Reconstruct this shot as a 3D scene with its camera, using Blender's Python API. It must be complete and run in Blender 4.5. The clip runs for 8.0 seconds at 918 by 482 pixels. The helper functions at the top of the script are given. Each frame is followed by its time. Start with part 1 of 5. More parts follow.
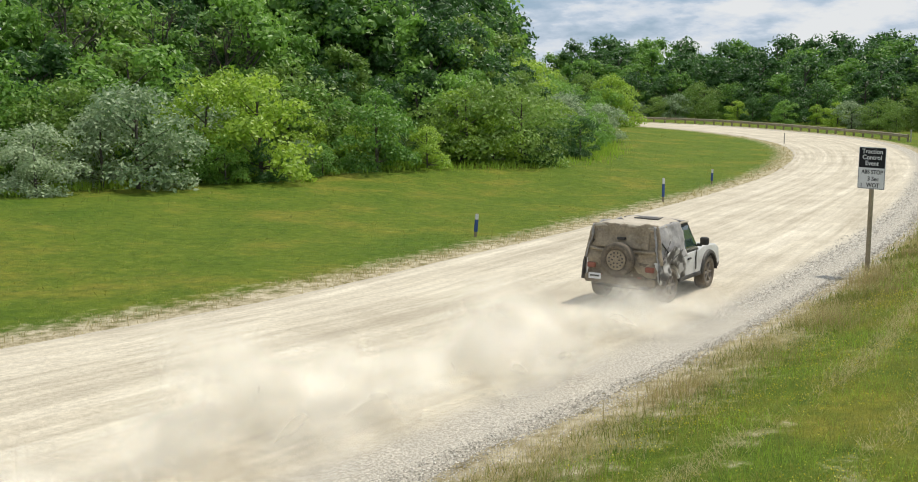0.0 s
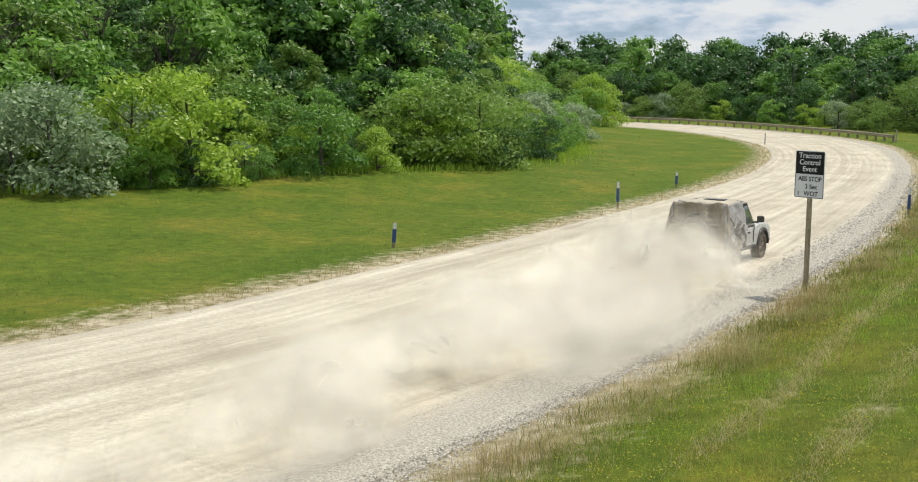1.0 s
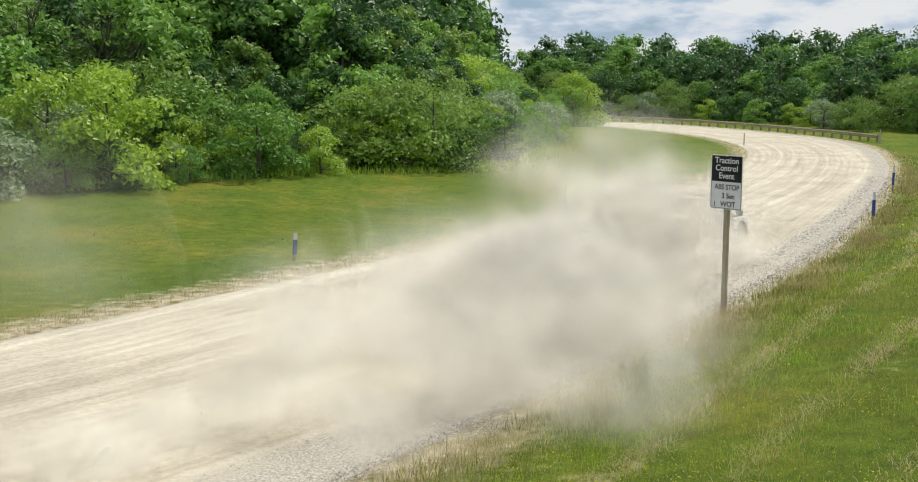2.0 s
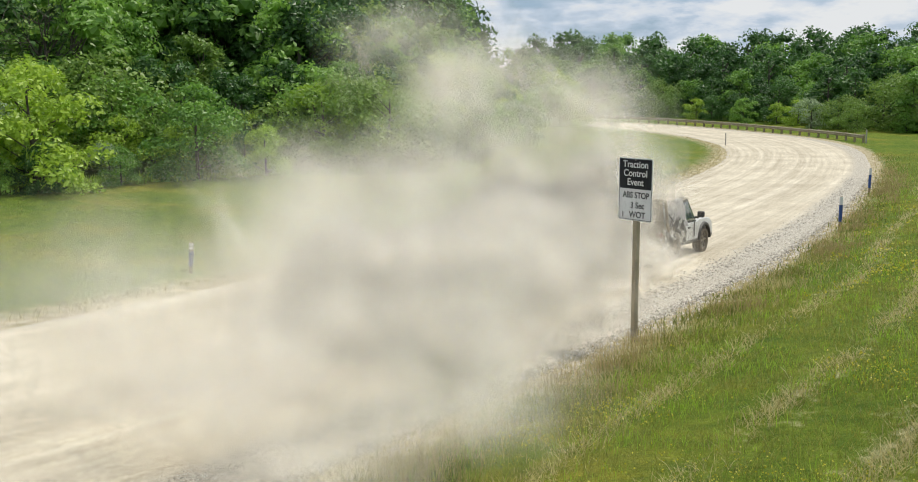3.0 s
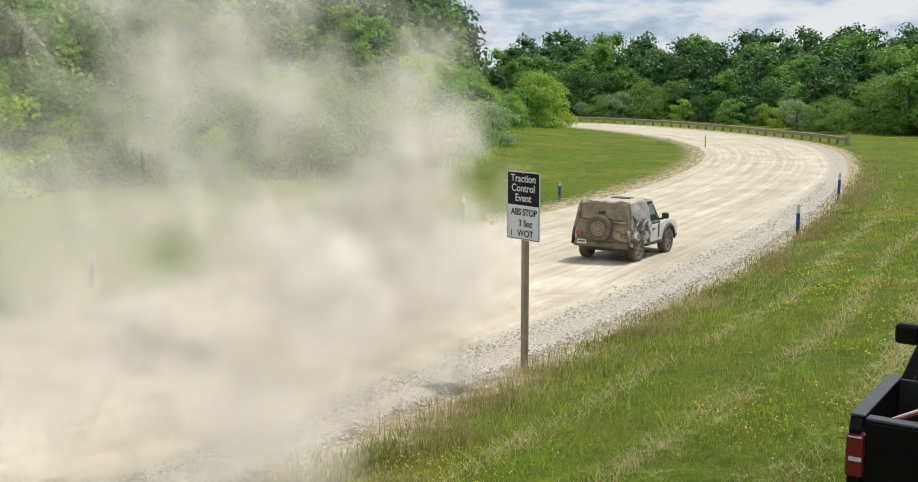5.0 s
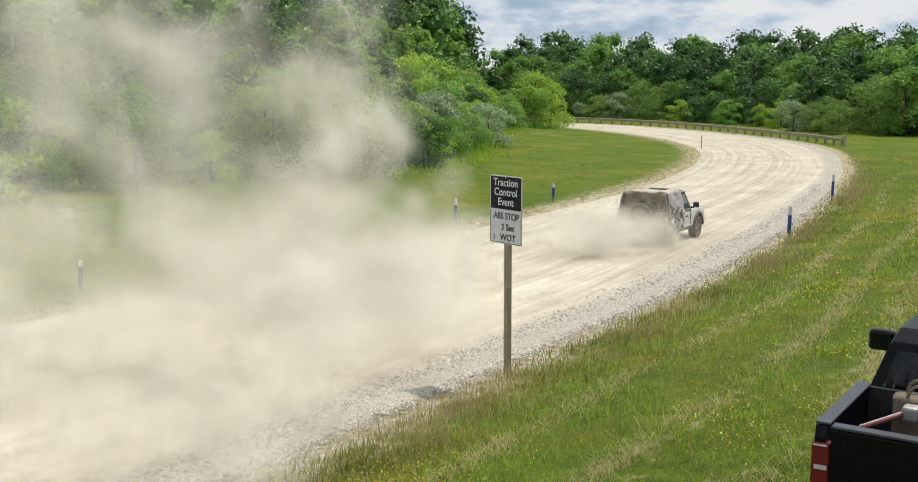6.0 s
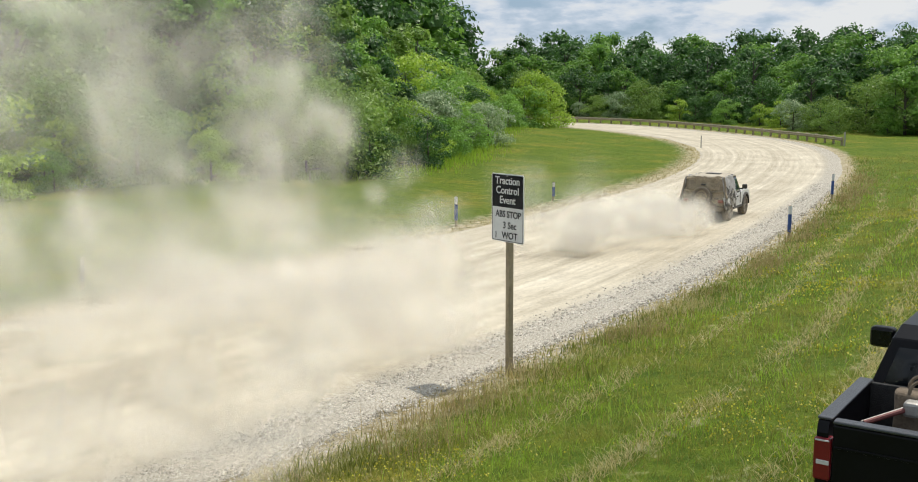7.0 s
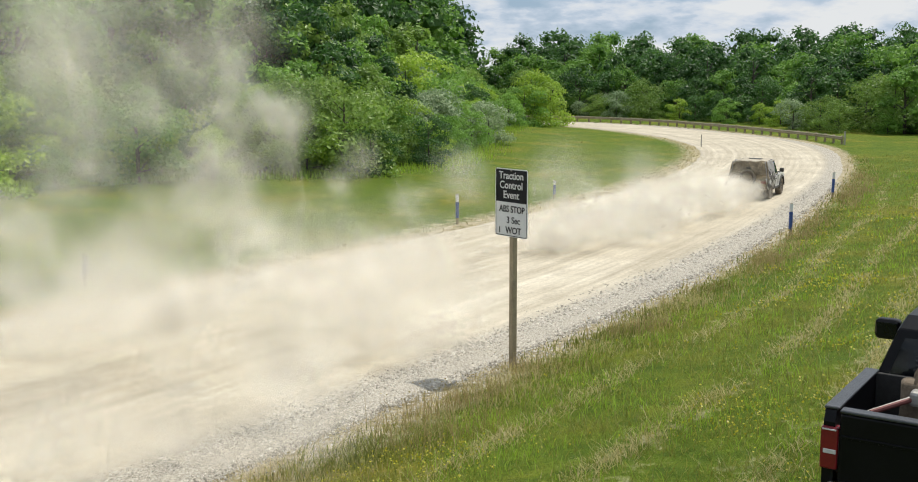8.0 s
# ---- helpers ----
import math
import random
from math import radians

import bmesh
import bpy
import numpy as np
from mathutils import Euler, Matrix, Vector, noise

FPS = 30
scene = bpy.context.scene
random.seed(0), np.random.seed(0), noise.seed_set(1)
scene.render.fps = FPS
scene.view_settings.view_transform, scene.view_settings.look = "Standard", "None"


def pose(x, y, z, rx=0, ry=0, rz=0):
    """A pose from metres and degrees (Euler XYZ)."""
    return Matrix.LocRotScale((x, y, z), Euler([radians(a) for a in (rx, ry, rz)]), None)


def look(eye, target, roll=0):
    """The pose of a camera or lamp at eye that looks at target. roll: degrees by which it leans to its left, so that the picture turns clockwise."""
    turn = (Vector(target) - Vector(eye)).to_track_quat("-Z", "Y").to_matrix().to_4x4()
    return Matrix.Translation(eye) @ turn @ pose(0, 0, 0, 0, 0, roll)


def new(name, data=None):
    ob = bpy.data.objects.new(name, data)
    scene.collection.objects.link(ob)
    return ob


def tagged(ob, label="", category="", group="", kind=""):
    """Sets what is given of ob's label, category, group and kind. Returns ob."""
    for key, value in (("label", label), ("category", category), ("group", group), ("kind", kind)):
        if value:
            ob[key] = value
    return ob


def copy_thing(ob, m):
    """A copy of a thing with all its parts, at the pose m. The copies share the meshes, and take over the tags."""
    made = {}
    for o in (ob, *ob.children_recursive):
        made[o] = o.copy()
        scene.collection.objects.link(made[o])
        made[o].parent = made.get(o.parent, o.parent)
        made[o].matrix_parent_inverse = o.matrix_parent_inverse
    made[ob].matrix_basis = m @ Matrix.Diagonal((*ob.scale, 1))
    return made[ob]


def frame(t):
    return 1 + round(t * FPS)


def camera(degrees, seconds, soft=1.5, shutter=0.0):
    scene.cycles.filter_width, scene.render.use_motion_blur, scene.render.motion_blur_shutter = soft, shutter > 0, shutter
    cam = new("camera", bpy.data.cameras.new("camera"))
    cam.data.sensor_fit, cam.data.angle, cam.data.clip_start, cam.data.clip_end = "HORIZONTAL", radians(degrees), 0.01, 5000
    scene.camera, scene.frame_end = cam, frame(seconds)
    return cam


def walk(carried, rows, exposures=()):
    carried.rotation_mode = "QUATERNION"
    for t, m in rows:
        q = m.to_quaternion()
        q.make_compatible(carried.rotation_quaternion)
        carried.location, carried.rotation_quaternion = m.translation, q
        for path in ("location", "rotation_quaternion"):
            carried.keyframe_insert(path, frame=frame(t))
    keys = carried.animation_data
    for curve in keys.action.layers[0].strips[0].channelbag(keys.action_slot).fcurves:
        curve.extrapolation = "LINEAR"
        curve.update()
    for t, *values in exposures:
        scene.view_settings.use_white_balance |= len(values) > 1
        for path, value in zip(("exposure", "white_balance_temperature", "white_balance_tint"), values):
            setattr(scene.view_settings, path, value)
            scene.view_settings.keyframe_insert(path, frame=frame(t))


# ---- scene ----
cam = camera(46.6, 8.0, soft=1.0)
METRES, EYE, TILT, LEAN, TURN = 17.0, 6.68, 1.7, 0.0, 0.0
ROWS = [
    (0.0, 0.0, 0.0, 0.0, -0.03, -10.43, 0.15),
    (0.5, 0.086, 0.1054, -0.008, -0.03, -10.43, 0.17),
    (1.0, 0.1736, 0.2093, -0.0144, -0.03, -10.44, 0.16),
    (1.5, 0.2648, 0.3132, -0.0206, -0.02, -10.45, 0.17),
    (3.0, 0.4987, 0.5996, -0.0451, -0.0, -10.46, 0.17),
    (3.5, 0.5623, 0.676, -0.05, 0.0, -10.45, 0.15),
    (4.0, 0.5946, 0.7028, -0.0562, 0.0, -10.45, 0.15),
    (4.5, 0.6142, 0.7094, -0.049, 0.01, -10.46, 0.11),
    (5.0, 0.6311, 0.7084, -0.0428, -0.0, -10.48, 0.1),
    (6.5, 0.6504, 0.7095, -0.0387, -0.04, -10.47, 0.13),
    (7.0, 0.646, 0.7057, -0.0399, -0.06, -10.49, 0.11),
    (7.5, 0.6428, 0.7018, -0.0439, -0.07, -10.5, 0.09),
    (8.0, 0.6415, 0.7032, -0.0447, -0.09, -10.5, 0.1),
]
walk(cam, [(t, pose(0, 0, EYE, TILT, LEAN, TURN) @ pose(METRES * x, METRES * y, METRES * z, 90 + pitch, roll, yaw)) for t, x, y, z, yaw, pitch, roll in ROWS])

# ---- light ----
SUN = Vector((1.31, 0.86, 3.06)).normalized()
elev, azim = math.asin(SUN.z), math.atan2(SUN.x, SUN.y)
world = bpy.data.worlds.new("sky")
world.use_nodes = True
scene.world = world
wn, wl = world.node_tree.nodes, world.node_tree.links
wn.clear()
w_out = wn.new("ShaderNodeOutputWorld")
w_bg = wn.new("ShaderNodeBackground")
w_sky = wn.new("ShaderNodeTexSky")
w_sky.sky_type, w_sky.sun_disc = "NISHITA", False
w_sky.sun_elevation, w_sky.sun_rotation = elev, azim
w_tc = wn.new("ShaderNodeTexCoord")
w_map = wn.new("ShaderNodeMapping")
w_map.inputs["Scale"].default_value = (5.5, 5.5, 17.0)
w_map.inputs["Location"].default_value = (0.35, 0.1, 0.4)
w_noise = wn.new("ShaderNodeTexNoise")
w_noise.inputs["Scale"].default_value, w_noise.inputs["Detail"].default_value = 2.6, 7
w_noise.inputs["Roughness"].default_value = 0.55
w_ramp = wn.new("ShaderNodeValToRGB")
w_ramp.color_ramp.elements[0].position, w_ramp.color_ramp.elements[1].position = 0.36, 0.50
w_shade = wn.new("ShaderNodeValToRGB")
w_shade.color_ramp.elements[0].position, w_shade.color_ramp.elements[1].position = 0.46, 0.60
w_shade.color_ramp.elements[0].color, w_shade.color_ramp.elements[1].color = (8.6, 9.8, 11.4, 1), (11.8, 12.1, 12.3, 1)
w_mix = wn.new("ShaderNodeMix")
w_mix.data_type = "RGBA"
wl.new(w_tc.outputs["Generated"], w_map.inputs["Vector"])
wl.new(w_map.outputs["Vector"], w_noise.inputs["Vector"])
wl.new(w_noise.outputs["Fac"], w_ramp.inputs["Fac"])
wl.new(w_noise.outputs["Fac"], w_shade.inputs["Fac"])
wl.new(w_ramp.outputs["Color"], w_mix.inputs["Factor"])
w_blue = wn.new("ShaderNodeMix")
w_blue.data_type = "RGBA"
w_blue.inputs["Factor"].default_value, w_blue.inputs["B"].default_value = 0.65, (5.4, 7.8, 10.8, 1)
wl.new(w_sky.outputs["Color"], w_blue.inputs["A"])
wl.new(w_blue.outputs["Result"], w_mix.inputs["A"])
wl.new(w_shade.outputs["Color"], w_mix.inputs["B"])
wl.new(w_mix.outputs["Result"], w_bg.inputs["Color"])
wl.new(w_bg.outputs["Background"], w_out.inputs["Surface"])
w_bg.inputs["Strength"].default_value = 0.069
sun = new("sun", bpy.data.lights.new("sun", "SUN"))
sun.data.energy, sun.data.angle, sun.data.color = 3.6, radians(0.6), (1.0, 0.94, 0.83)
sun.matrix_world = look(SUN * 50, (0, 0, 0))
scene.view_settings.exposure = -0.07
scene.cycles.transparent_max_bounces = 100  # the dust is many thin layers

# ---- materials ----


def node_mat(name):
    m = bpy.data.materials.new(name)
    m.use_nodes = True
    n, l = m.node_tree.nodes, m.node_tree.links
    return m, n, l, n["Principled BSDF"]


def ramp(n, stops):
    r = n.new("ShaderNodeValToRGB")
    e = r.color_ramp.elements
    while len(e) < len(stops):
        e.new(0.5)
    for el, (p, c) in zip(e, stops):
        el.position, el.color = p, (*c, 1)
    return r


def noise_tex(n, l, scale, detail=5, rough=0.6, vec=None):
    t = n.new("ShaderNodeTexNoise")
    t.inputs["Scale"].default_value, t.inputs["Detail"].default_value, t.inputs["Roughness"].default_value = scale, detail, rough
    if vec is None:
        vec = n.new("ShaderNodeTexCoord").outputs["Object"]
    l.new(vec, t.inputs["Vector"])
    return t


def blend(n, l, fac, a, b, mode="MIX"):
    m = n.new("ShaderNodeMix")
    m.data_type, m.blend_type = "RGBA", mode
    for key, v in (("Factor", fac), ("A", a), ("B", b)):
        if hasattr(v, "is_linked"):
            l.new(v, m.inputs[key])
        elif key == "Factor":
            m.inputs[key].default_value = v
        else:
            m.inputs[key].default_value = (*v, 1)
    return m.outputs["Result"]


def plain(name, c1, c2, scale=6.0, rough=0.6, metal=0.0, bump=0.1, fine=40.0, coat=0.0):
    """A surface of two close colours, mottled at two scales, with fine relief."""
    m, n, l, b = node_mat(name)
    big, small = noise_tex(n, l, scale), noise_tex(n, l, fine, 3)
    mix = n.new("ShaderNodeMath")
    mix.operation = "MULTIPLY_ADD"
    l.new(small.outputs["Fac"], mix.inputs[0])
    mix.inputs[1].default_value = 0.4
    sub = n.new("ShaderNodeMath")
    sub.operation, sub.inputs[1].default_value = "MULTIPLY", 0.6
    l.new(big.outputs["Fac"], sub.inputs[0])
    l.new(sub.outputs[0], mix.inputs[2])
    r = ramp(n, [(0.32, c1), (0.68, c2)])
    l.new(mix.outputs[0], r.inputs["Fac"])
    l.new(r.outputs["Color"], b.inputs["Base Color"])
    b.inputs["Roughness"].default_value, b.inputs["Metallic"].default_value = rough, metal
    b.inputs["Coat Weight"].default_value = coat
    if bump:
        bp = n.new("ShaderNodeBump")
        bp.inputs["Strength"].default_value, bp.inputs["Distance"].default_value = bump, 0.02
        l.new(small.outputs["Fac"], bp.inputs["Height"])
        l.new(bp.outputs["Normal"], b.inputs["Normal"])
    return m


def foliage(name, dark, light, trans=0.35, rough=0.45):
    """Leaves that let some light through; colour varies from leaf to leaf and plant to plant."""
    m, n, l, b = node_mat(name)
    geo, info, add = n.new("ShaderNodeNewGeometry"), n.new("ShaderNodeObjectInfo"), n.new("ShaderNodeMath")
    add.operation = "MULTIPLY_ADD"
    l.new(info.outputs["Random"], add.inputs[0])
    add.inputs[1].default_value = 0.45
    half = n.new("ShaderNodeMath")
    half.operation, half.inputs[1].default_value = "MULTIPLY", 0.55
    l.new(geo.outputs["Random Per Island"], half.inputs[0])
    l.new(half.outputs[0], add.inputs[2])
    r = ramp(n, [(0.05, dark), (0.95, light)])
    l.new(add.outputs[0], r.inputs["Fac"])
    l.new(r.outputs["Color"], b.inputs["Base Color"])
    b.inputs["Roughness"].default_value = rough
    b.inputs["Specular IOR Level"].default_value = 0.5
    t, mx = n.new("ShaderNodeBsdfTranslucent"), n.new("ShaderNodeMixShader")
    l.new(r.outputs["Color"], t.inputs["Color"])
    mx.inputs["Fac"].default_value = trans
    l.new(b.outputs["BSDF"], mx.inputs[1])
    l.new(t.outputs["BSDF"], mx.inputs[2])
    l.new(mx.outputs["Shader"], n["Material Output"].inputs["Surface"])
    return m


LEAF = foliage("leaf_green", (0.095, 0.225, 0.034), (0.290, 0.500, 0.085), 0.45)
LEAF_DARK = foliage("leaf_dark", (0.030, 0.090, 0.022), (0.105, 0.235, 0.048), 0.42)
LEAF_LIGHT = foliage("leaf_light", (0.190, 0.340, 0.030), (0.440, 0.600, 0.075), 0.45)
LEAF_SILVER = foliage("leaf_silver", (0.120, 0.230, 0.075), (0.480, 0.570, 0.350), 0.4)
LEAF_OLIVE = foliage("leaf_olive", (0.130, 0.240, 0.038), (0.290, 0.430, 0.085), 0.45)
GRASS_BLADE = foliage("grass_blade", (0.056, 0.103, 0.013), (0.350, 0.350, 0.080), 0.5)
GRASS_DRY = foliage("grass_dry", (0.420, 0.350, 0.150), (0.740, 0.660, 0.360), 0.5)
WEED_BROWN = foliage("weed_brown", (0.260, 0.220, 0.085), (0.560, 0.430, 0.220), 0.5)
FLOWER = foliage("flower_yellow", (0.420, 0.380, 0.030), (0.680, 0.600, 0.050), 0.3)
BARK = plain("bark", (0.05, 0.042, 0.034), (0.13, 0.11, 0.09), 5, 0.9, 0, 0.6, 30)


def ground_mat():
    """Turf, with drier and yellower patches, bare sandy soil along the road edge by the dryness attribute."""
    m, n, l, b = node_mat("turf")
    a, c, d = noise_tex(n, l, 0.22, 6, 0.65), noise_tex(n, l, 2.3, 6, 0.7), noise_tex(n, l, 22, 4, 0.7)
    green = ramp(n, [(0.30, (0.074, 0.138, 0.011)), (0.52, (0.116, 0.168, 0.017)), (0.72, (0.218, 0.205, 0.035))])
    l.new(a.outputs["Fac"], green.inputs["Fac"])
    tint = ramp(n, [(0.30, (0.42, 0.55, 0.40)), (0.70, (1.55, 1.35, 1.2))])
    l.new(c.outputs["Fac"], tint.inputs["Fac"])
    g2 = blend(n, l, 0.75, green.outputs["Color"], tint.outputs["Color"], "MULTIPLY")
    tint2 = ramp(n, [(0.32, (0.5, 0.55, 0.45)), (0.68, (1.4, 1.35, 1.3))])
    l.new(d.outputs["Fac"], tint2.inputs["Fac"])
    g3 = blend(n, l, 0.7, g2, tint2.outputs["Color"], "MULTIPLY")
    dry = ramp(n, [(0.35, (0.230, 0.185, 0.085)), (0.65, (0.590, 0.520, 0.370))])
    l.new(c.outputs["Fac"], dry.inputs["Fac"])
    att = n.new("ShaderNodeAttribute")
    att.attribute_name = "dryness"
    mul = n.new("ShaderNodeMath")
    mul.operation = "MULTIPLY_ADD"
    l.new(c.outputs["Fac"], mul.inputs[0])
    mul.inputs[1].default_value, mul.inputs[2].default_value = 1.6, -0.8
    add = n.new("ShaderNodeMath")
    add.operation, add.use_clamp = "ADD", True
    l.new(att.outputs["Fac"], add.inputs[0])
    l.new(mul.outputs[0], add.inputs[1])
    step = ramp(n, [(0.25, (0, 0, 0)), (0.8, (1, 1, 1))])
    l.new(add.outputs[0], step.inputs["Fac"])
    l.new(blend(n, l, step.outputs["Color"], g3, dry.outputs["Color"]), b.inputs["Base Color"])
    b.inputs["Roughness"].default_value = 0.9
    b.inputs["Specular IOR Level"].default_value = 0.15
    bp = n.new("ShaderNodeBump")
    bp.inputs["Strength"].default_value, bp.inputs["Distance"].default_value = 0.9, 0.06
    l.new(d.outputs["Fac"], bp.inputs["Height"])
    l.new(bp.outputs["Normal"], b.inputs["Normal"])
    return m


def road_mat():
    """Packed pale limestone gravel; wheel streaks run along the road (UV: along, across in metres)."""
    m, n, l, b = node_mat("road_gravel")
    uv = n.new("ShaderNodeUVMap")
    uv.uv_map = "along"
    mp = n.new("ShaderNodeMapping")
    mp.inputs["Scale"].default_value = (0.022, 1.0, 1.0)
    l.new(uv.outputs["UV"], mp.inputs["Vector"])
    streak = noise_tex(n, l, 1.5, 6, 0.62, mp.outputs["Vector"])
    mp2 = n.new("ShaderNodeMapping")
    mp2.inputs["Scale"].default_value = (0.10, 1.0, 1.0)
    l.new(uv.outputs["UV"], mp2.inputs["Vector"])
    streak2 = noise_tex(n, l, 3.6, 5, 0.6, mp2.outputs["Vector"])
    patch, grain, fine = noise_tex(n, l, 0.35, 5), noise_tex(n, l, 9, 5, 0.75), noise_tex(n, l, 26, 4, 0.85)
    base = ramp(n, [(0.28, (0.430, 0.385, 0.300)), (0.50, (0.565, 0.515, 0.410)), (0.72, (0.690, 0.640, 0.530))])
    l.new(streak.outputs["Fac"], base.inputs["Fac"])
    t1 = ramp(n, [(0.34, (0.74, 0.72, 0.70)), (0.62, (1.14, 1.13, 1.11))])
    l.new(streak2.outputs["Fac"], t1.inputs["Fac"])
    c1 = blend(n, l, 0.45, base.outputs["Color"], t1.outputs["Color"], "MULTIPLY")
    t2 = ramp(n, [(0.35, (0.84, 0.82, 0.80)), (0.65, (1.08, 1.08, 1.08))])
    l.new(patch.outputs["Fac"], t2.inputs["Fac"])
    c2 = blend(n, l, 0.8, c1, t2.outputs["Color"], "MULTIPLY")
    t3 = ramp(n, [(0.30, (0.60, 0.59, 0.58)), (0.70, (1.28, 1.28, 1.28))])
    l.new(grain.outputs["Fac"], t3.inputs["Fac"])
    c3 = blend(n, l, 0.55, c2, t3.outputs["Color"], "MULTIPLY")
    # loose grey stone on the shoulders
    sep = n.new("ShaderNodeAttribute")
    sep.attribute_name = "shoulder"
    add = n.new("ShaderNodeMath")
    add.operation, add.use_clamp = "MULTIPLY_ADD", True
    l.new(grain.outputs["Fac"], add.inputs[0])
    add.inputs[1].default_value = 0.5
    l.new(sep.outputs["Fac"], add.inputs[2])
    st = ramp(n, [(0.45, (0, 0, 0)), (0.85, (1, 1, 1))])
    l.new(add.outputs[0], st.inputs["Fac"])
    stone = ramp(n, [(0.36, (0.220, 0.200, 0.165)), (0.52, (0.440, 0.405, 0.340)), (0.66, (0.690, 0.640, 0.550))])
    l.new(fine.outputs["Fac"], stone.inputs["Fac"])
    l.new(blend(n, l, st.outputs["Color"], c3, stone.outputs["Color"]), b.inputs["Base Color"])
    b.inputs["Roughness"].default_value = 0.95
    b.inputs["Specular IOR Level"].default_value = 0.2
    bp = n.new("ShaderNodeBump")
    bp.inputs["Strength"].default_value, bp.inputs["Distance"].default_value = 0.7, 0.03
    l.new(grain.outputs["Fac"], bp.inputs["Height"])
    l.new(bp.outputs["Normal"], b.inputs["Normal"])
    return m


def dust_mat():
    """Airborne limestone dust: thin soft wisps, denser at each wisp's middle, lit through."""
    m, n, l, b = node_mat("dust")
    n.remove(b)
    # fine grains scatter the same way whatever the lie of the wisp: both lobes share one set normal, up and sunward, to
    # even their light
    d, t, mx = n.new("ShaderNodeBsdfDiffuse"), n.new("ShaderNodeBsdfTranslucent"), n.new("ShaderNodeAddShader")
    axis = n.new("ShaderNodeCombineXYZ")
    for k, c in zip("XYZ", SUN * 0.6 + Vector((0, -0.15, 0.4))):
        axis.inputs[k].default_value = c
    for lobe in (d, t):
        lobe.inputs["Color"].default_value = (0.735, 0.722, 0.672, 1)
        l.new(axis.outputs[0], lobe.inputs["Normal"])
    l.new(d.outputs[0], mx.inputs[0])
    l.new(t.outputs[0], mx.inputs[1])
    att = n.new("ShaderNodeAttribute")
    att.attribute_name = "wisp"
    no = noise_tex(n, l, 0.8, 4, 0.55)
    cut = n.new("ShaderNodeMapRange")
    cut.inputs["From Min"].default_value, cut.inputs["From Max"].default_value = 0.0, 0.72
    l.new(no.outputs["Fac"], cut.inputs["Value"])
    mul = n.new("ShaderNodeMath")
    mul.operation = "MULTIPLY"
    l.new(att.outputs["Fac"], mul.inputs[0])
    l.new(cut.outputs["Result"], mul.inputs[1])
    tr, mx2 = n.new("ShaderNodeBsdfTransparent"), n.new("ShaderNodeMixShader")
    l.new(mul.outputs[0], mx2.inputs["Fac"])
    l.new(tr.outputs[0], mx2.inputs[1])
    l.new(mx.outputs[0], mx2.inputs[2])
    l.new(mx2.outputs[0], n["Material Output"].inputs["Surface"])
    return m


TURF, ROAD, DUST = ground_mat(), road_mat(), dust_mat()
RAIL_STEEL = plain("weathered_rail_steel", (0.27, 0.235, 0.16), (0.43, 0.385, 0.28), 2, 0.7, 0.3, 0.15)
STEEL = plain("galvanised_steel", (0.30, 0.29, 0.27), (0.48, 0.46, 0.42), 3, 0.55, 0.6, 0.15)
WOOD_GREY = plain("weathered_wood", (0.19, 0.155, 0.10), (0.37, 0.31, 0.205), 5, 0.85, 0, 0.5, 60)
SIGN_BLACK = plain("sign_black", (0.010, 0.010, 0.012), (0.022, 0.022, 0.024), 4, 0.45, 0, 0.03)
SIGN_WHITE = plain("sign_white", (0.56, 0.57, 0.58), (0.66, 0.67, 0.67), 4, 0.45, 0, 0.03)
BLUE = plain("blue_plastic", (0.020, 0.055, 0.20), (0.035, 0.085, 0.29), 6, 0.5, 0, 0.1)
WHITE_TAPE = plain("white_tape", (0.55, 0.56, 0.58), (0.72, 0.72, 0.72), 8, 0.4, 0, 0.05)
TYRE = plain("tyre_rubber_dusty", (0.060, 0.050, 0.038), (0.22, 0.18, 0.13), 7, 0.9, 0, 0.5, 50)
RIM = plain("rim_dusty", (0.16, 0.14, 0.115), (0.30, 0.26, 0.21), 8, 0.6, 0.3, 0.1)
WRAP = plain("wrap_dusty", (0.34, 0.295, 0.225), (0.56, 0.50, 0.40), 3.0, 0.85, 0, 0.4, 18)
WRAP_DIRTY = plain("wrap_muddy", (0.165, 0.130, 0.088), (0.40, 0.335, 0.240), 2.6, 0.9, 0, 0.4, 18)
PAINT_WHITE = plain("paint_white_dusty", (0.50, 0.49, 0.46), (0.74, 0.74, 0.73), 2.2, 0.4, 0, 0.05, 30, 0.4)
TRIM_DARK = plain("black_plastic_dusty", (0.018, 0.017, 0.016), (0.075, 0.068, 0.056), 5, 0.6, 0, 0.1)
LAMP_RED = plain("lamp_red", (0.19, 0.060, 0.038), (0.30, 0.105, 0.070), 8, 0.35, 0, 0.0)
BLACK_PAINT = plain("black_paint", (0.003, 0.003, 0.004), (0.006, 0.006, 0.008), 3, 0.32, 0, 0.0, 30, 0.0)
BLACK_PAINT.node_tree.nodes["Principled BSDF"].inputs["Specular IOR Level"].default_value = 0.14
SIGN_BLACK.node_tree.nodes["Principled BSDF"].inputs["Specular IOR Level"].default_value = 0.15
GLASS_DARK = plain("tinted_glass", (0.004, 0.005, 0.006), (0.008, 0.010, 0.012), 3, 0.12, 0, 0.0, 30, 0.0)
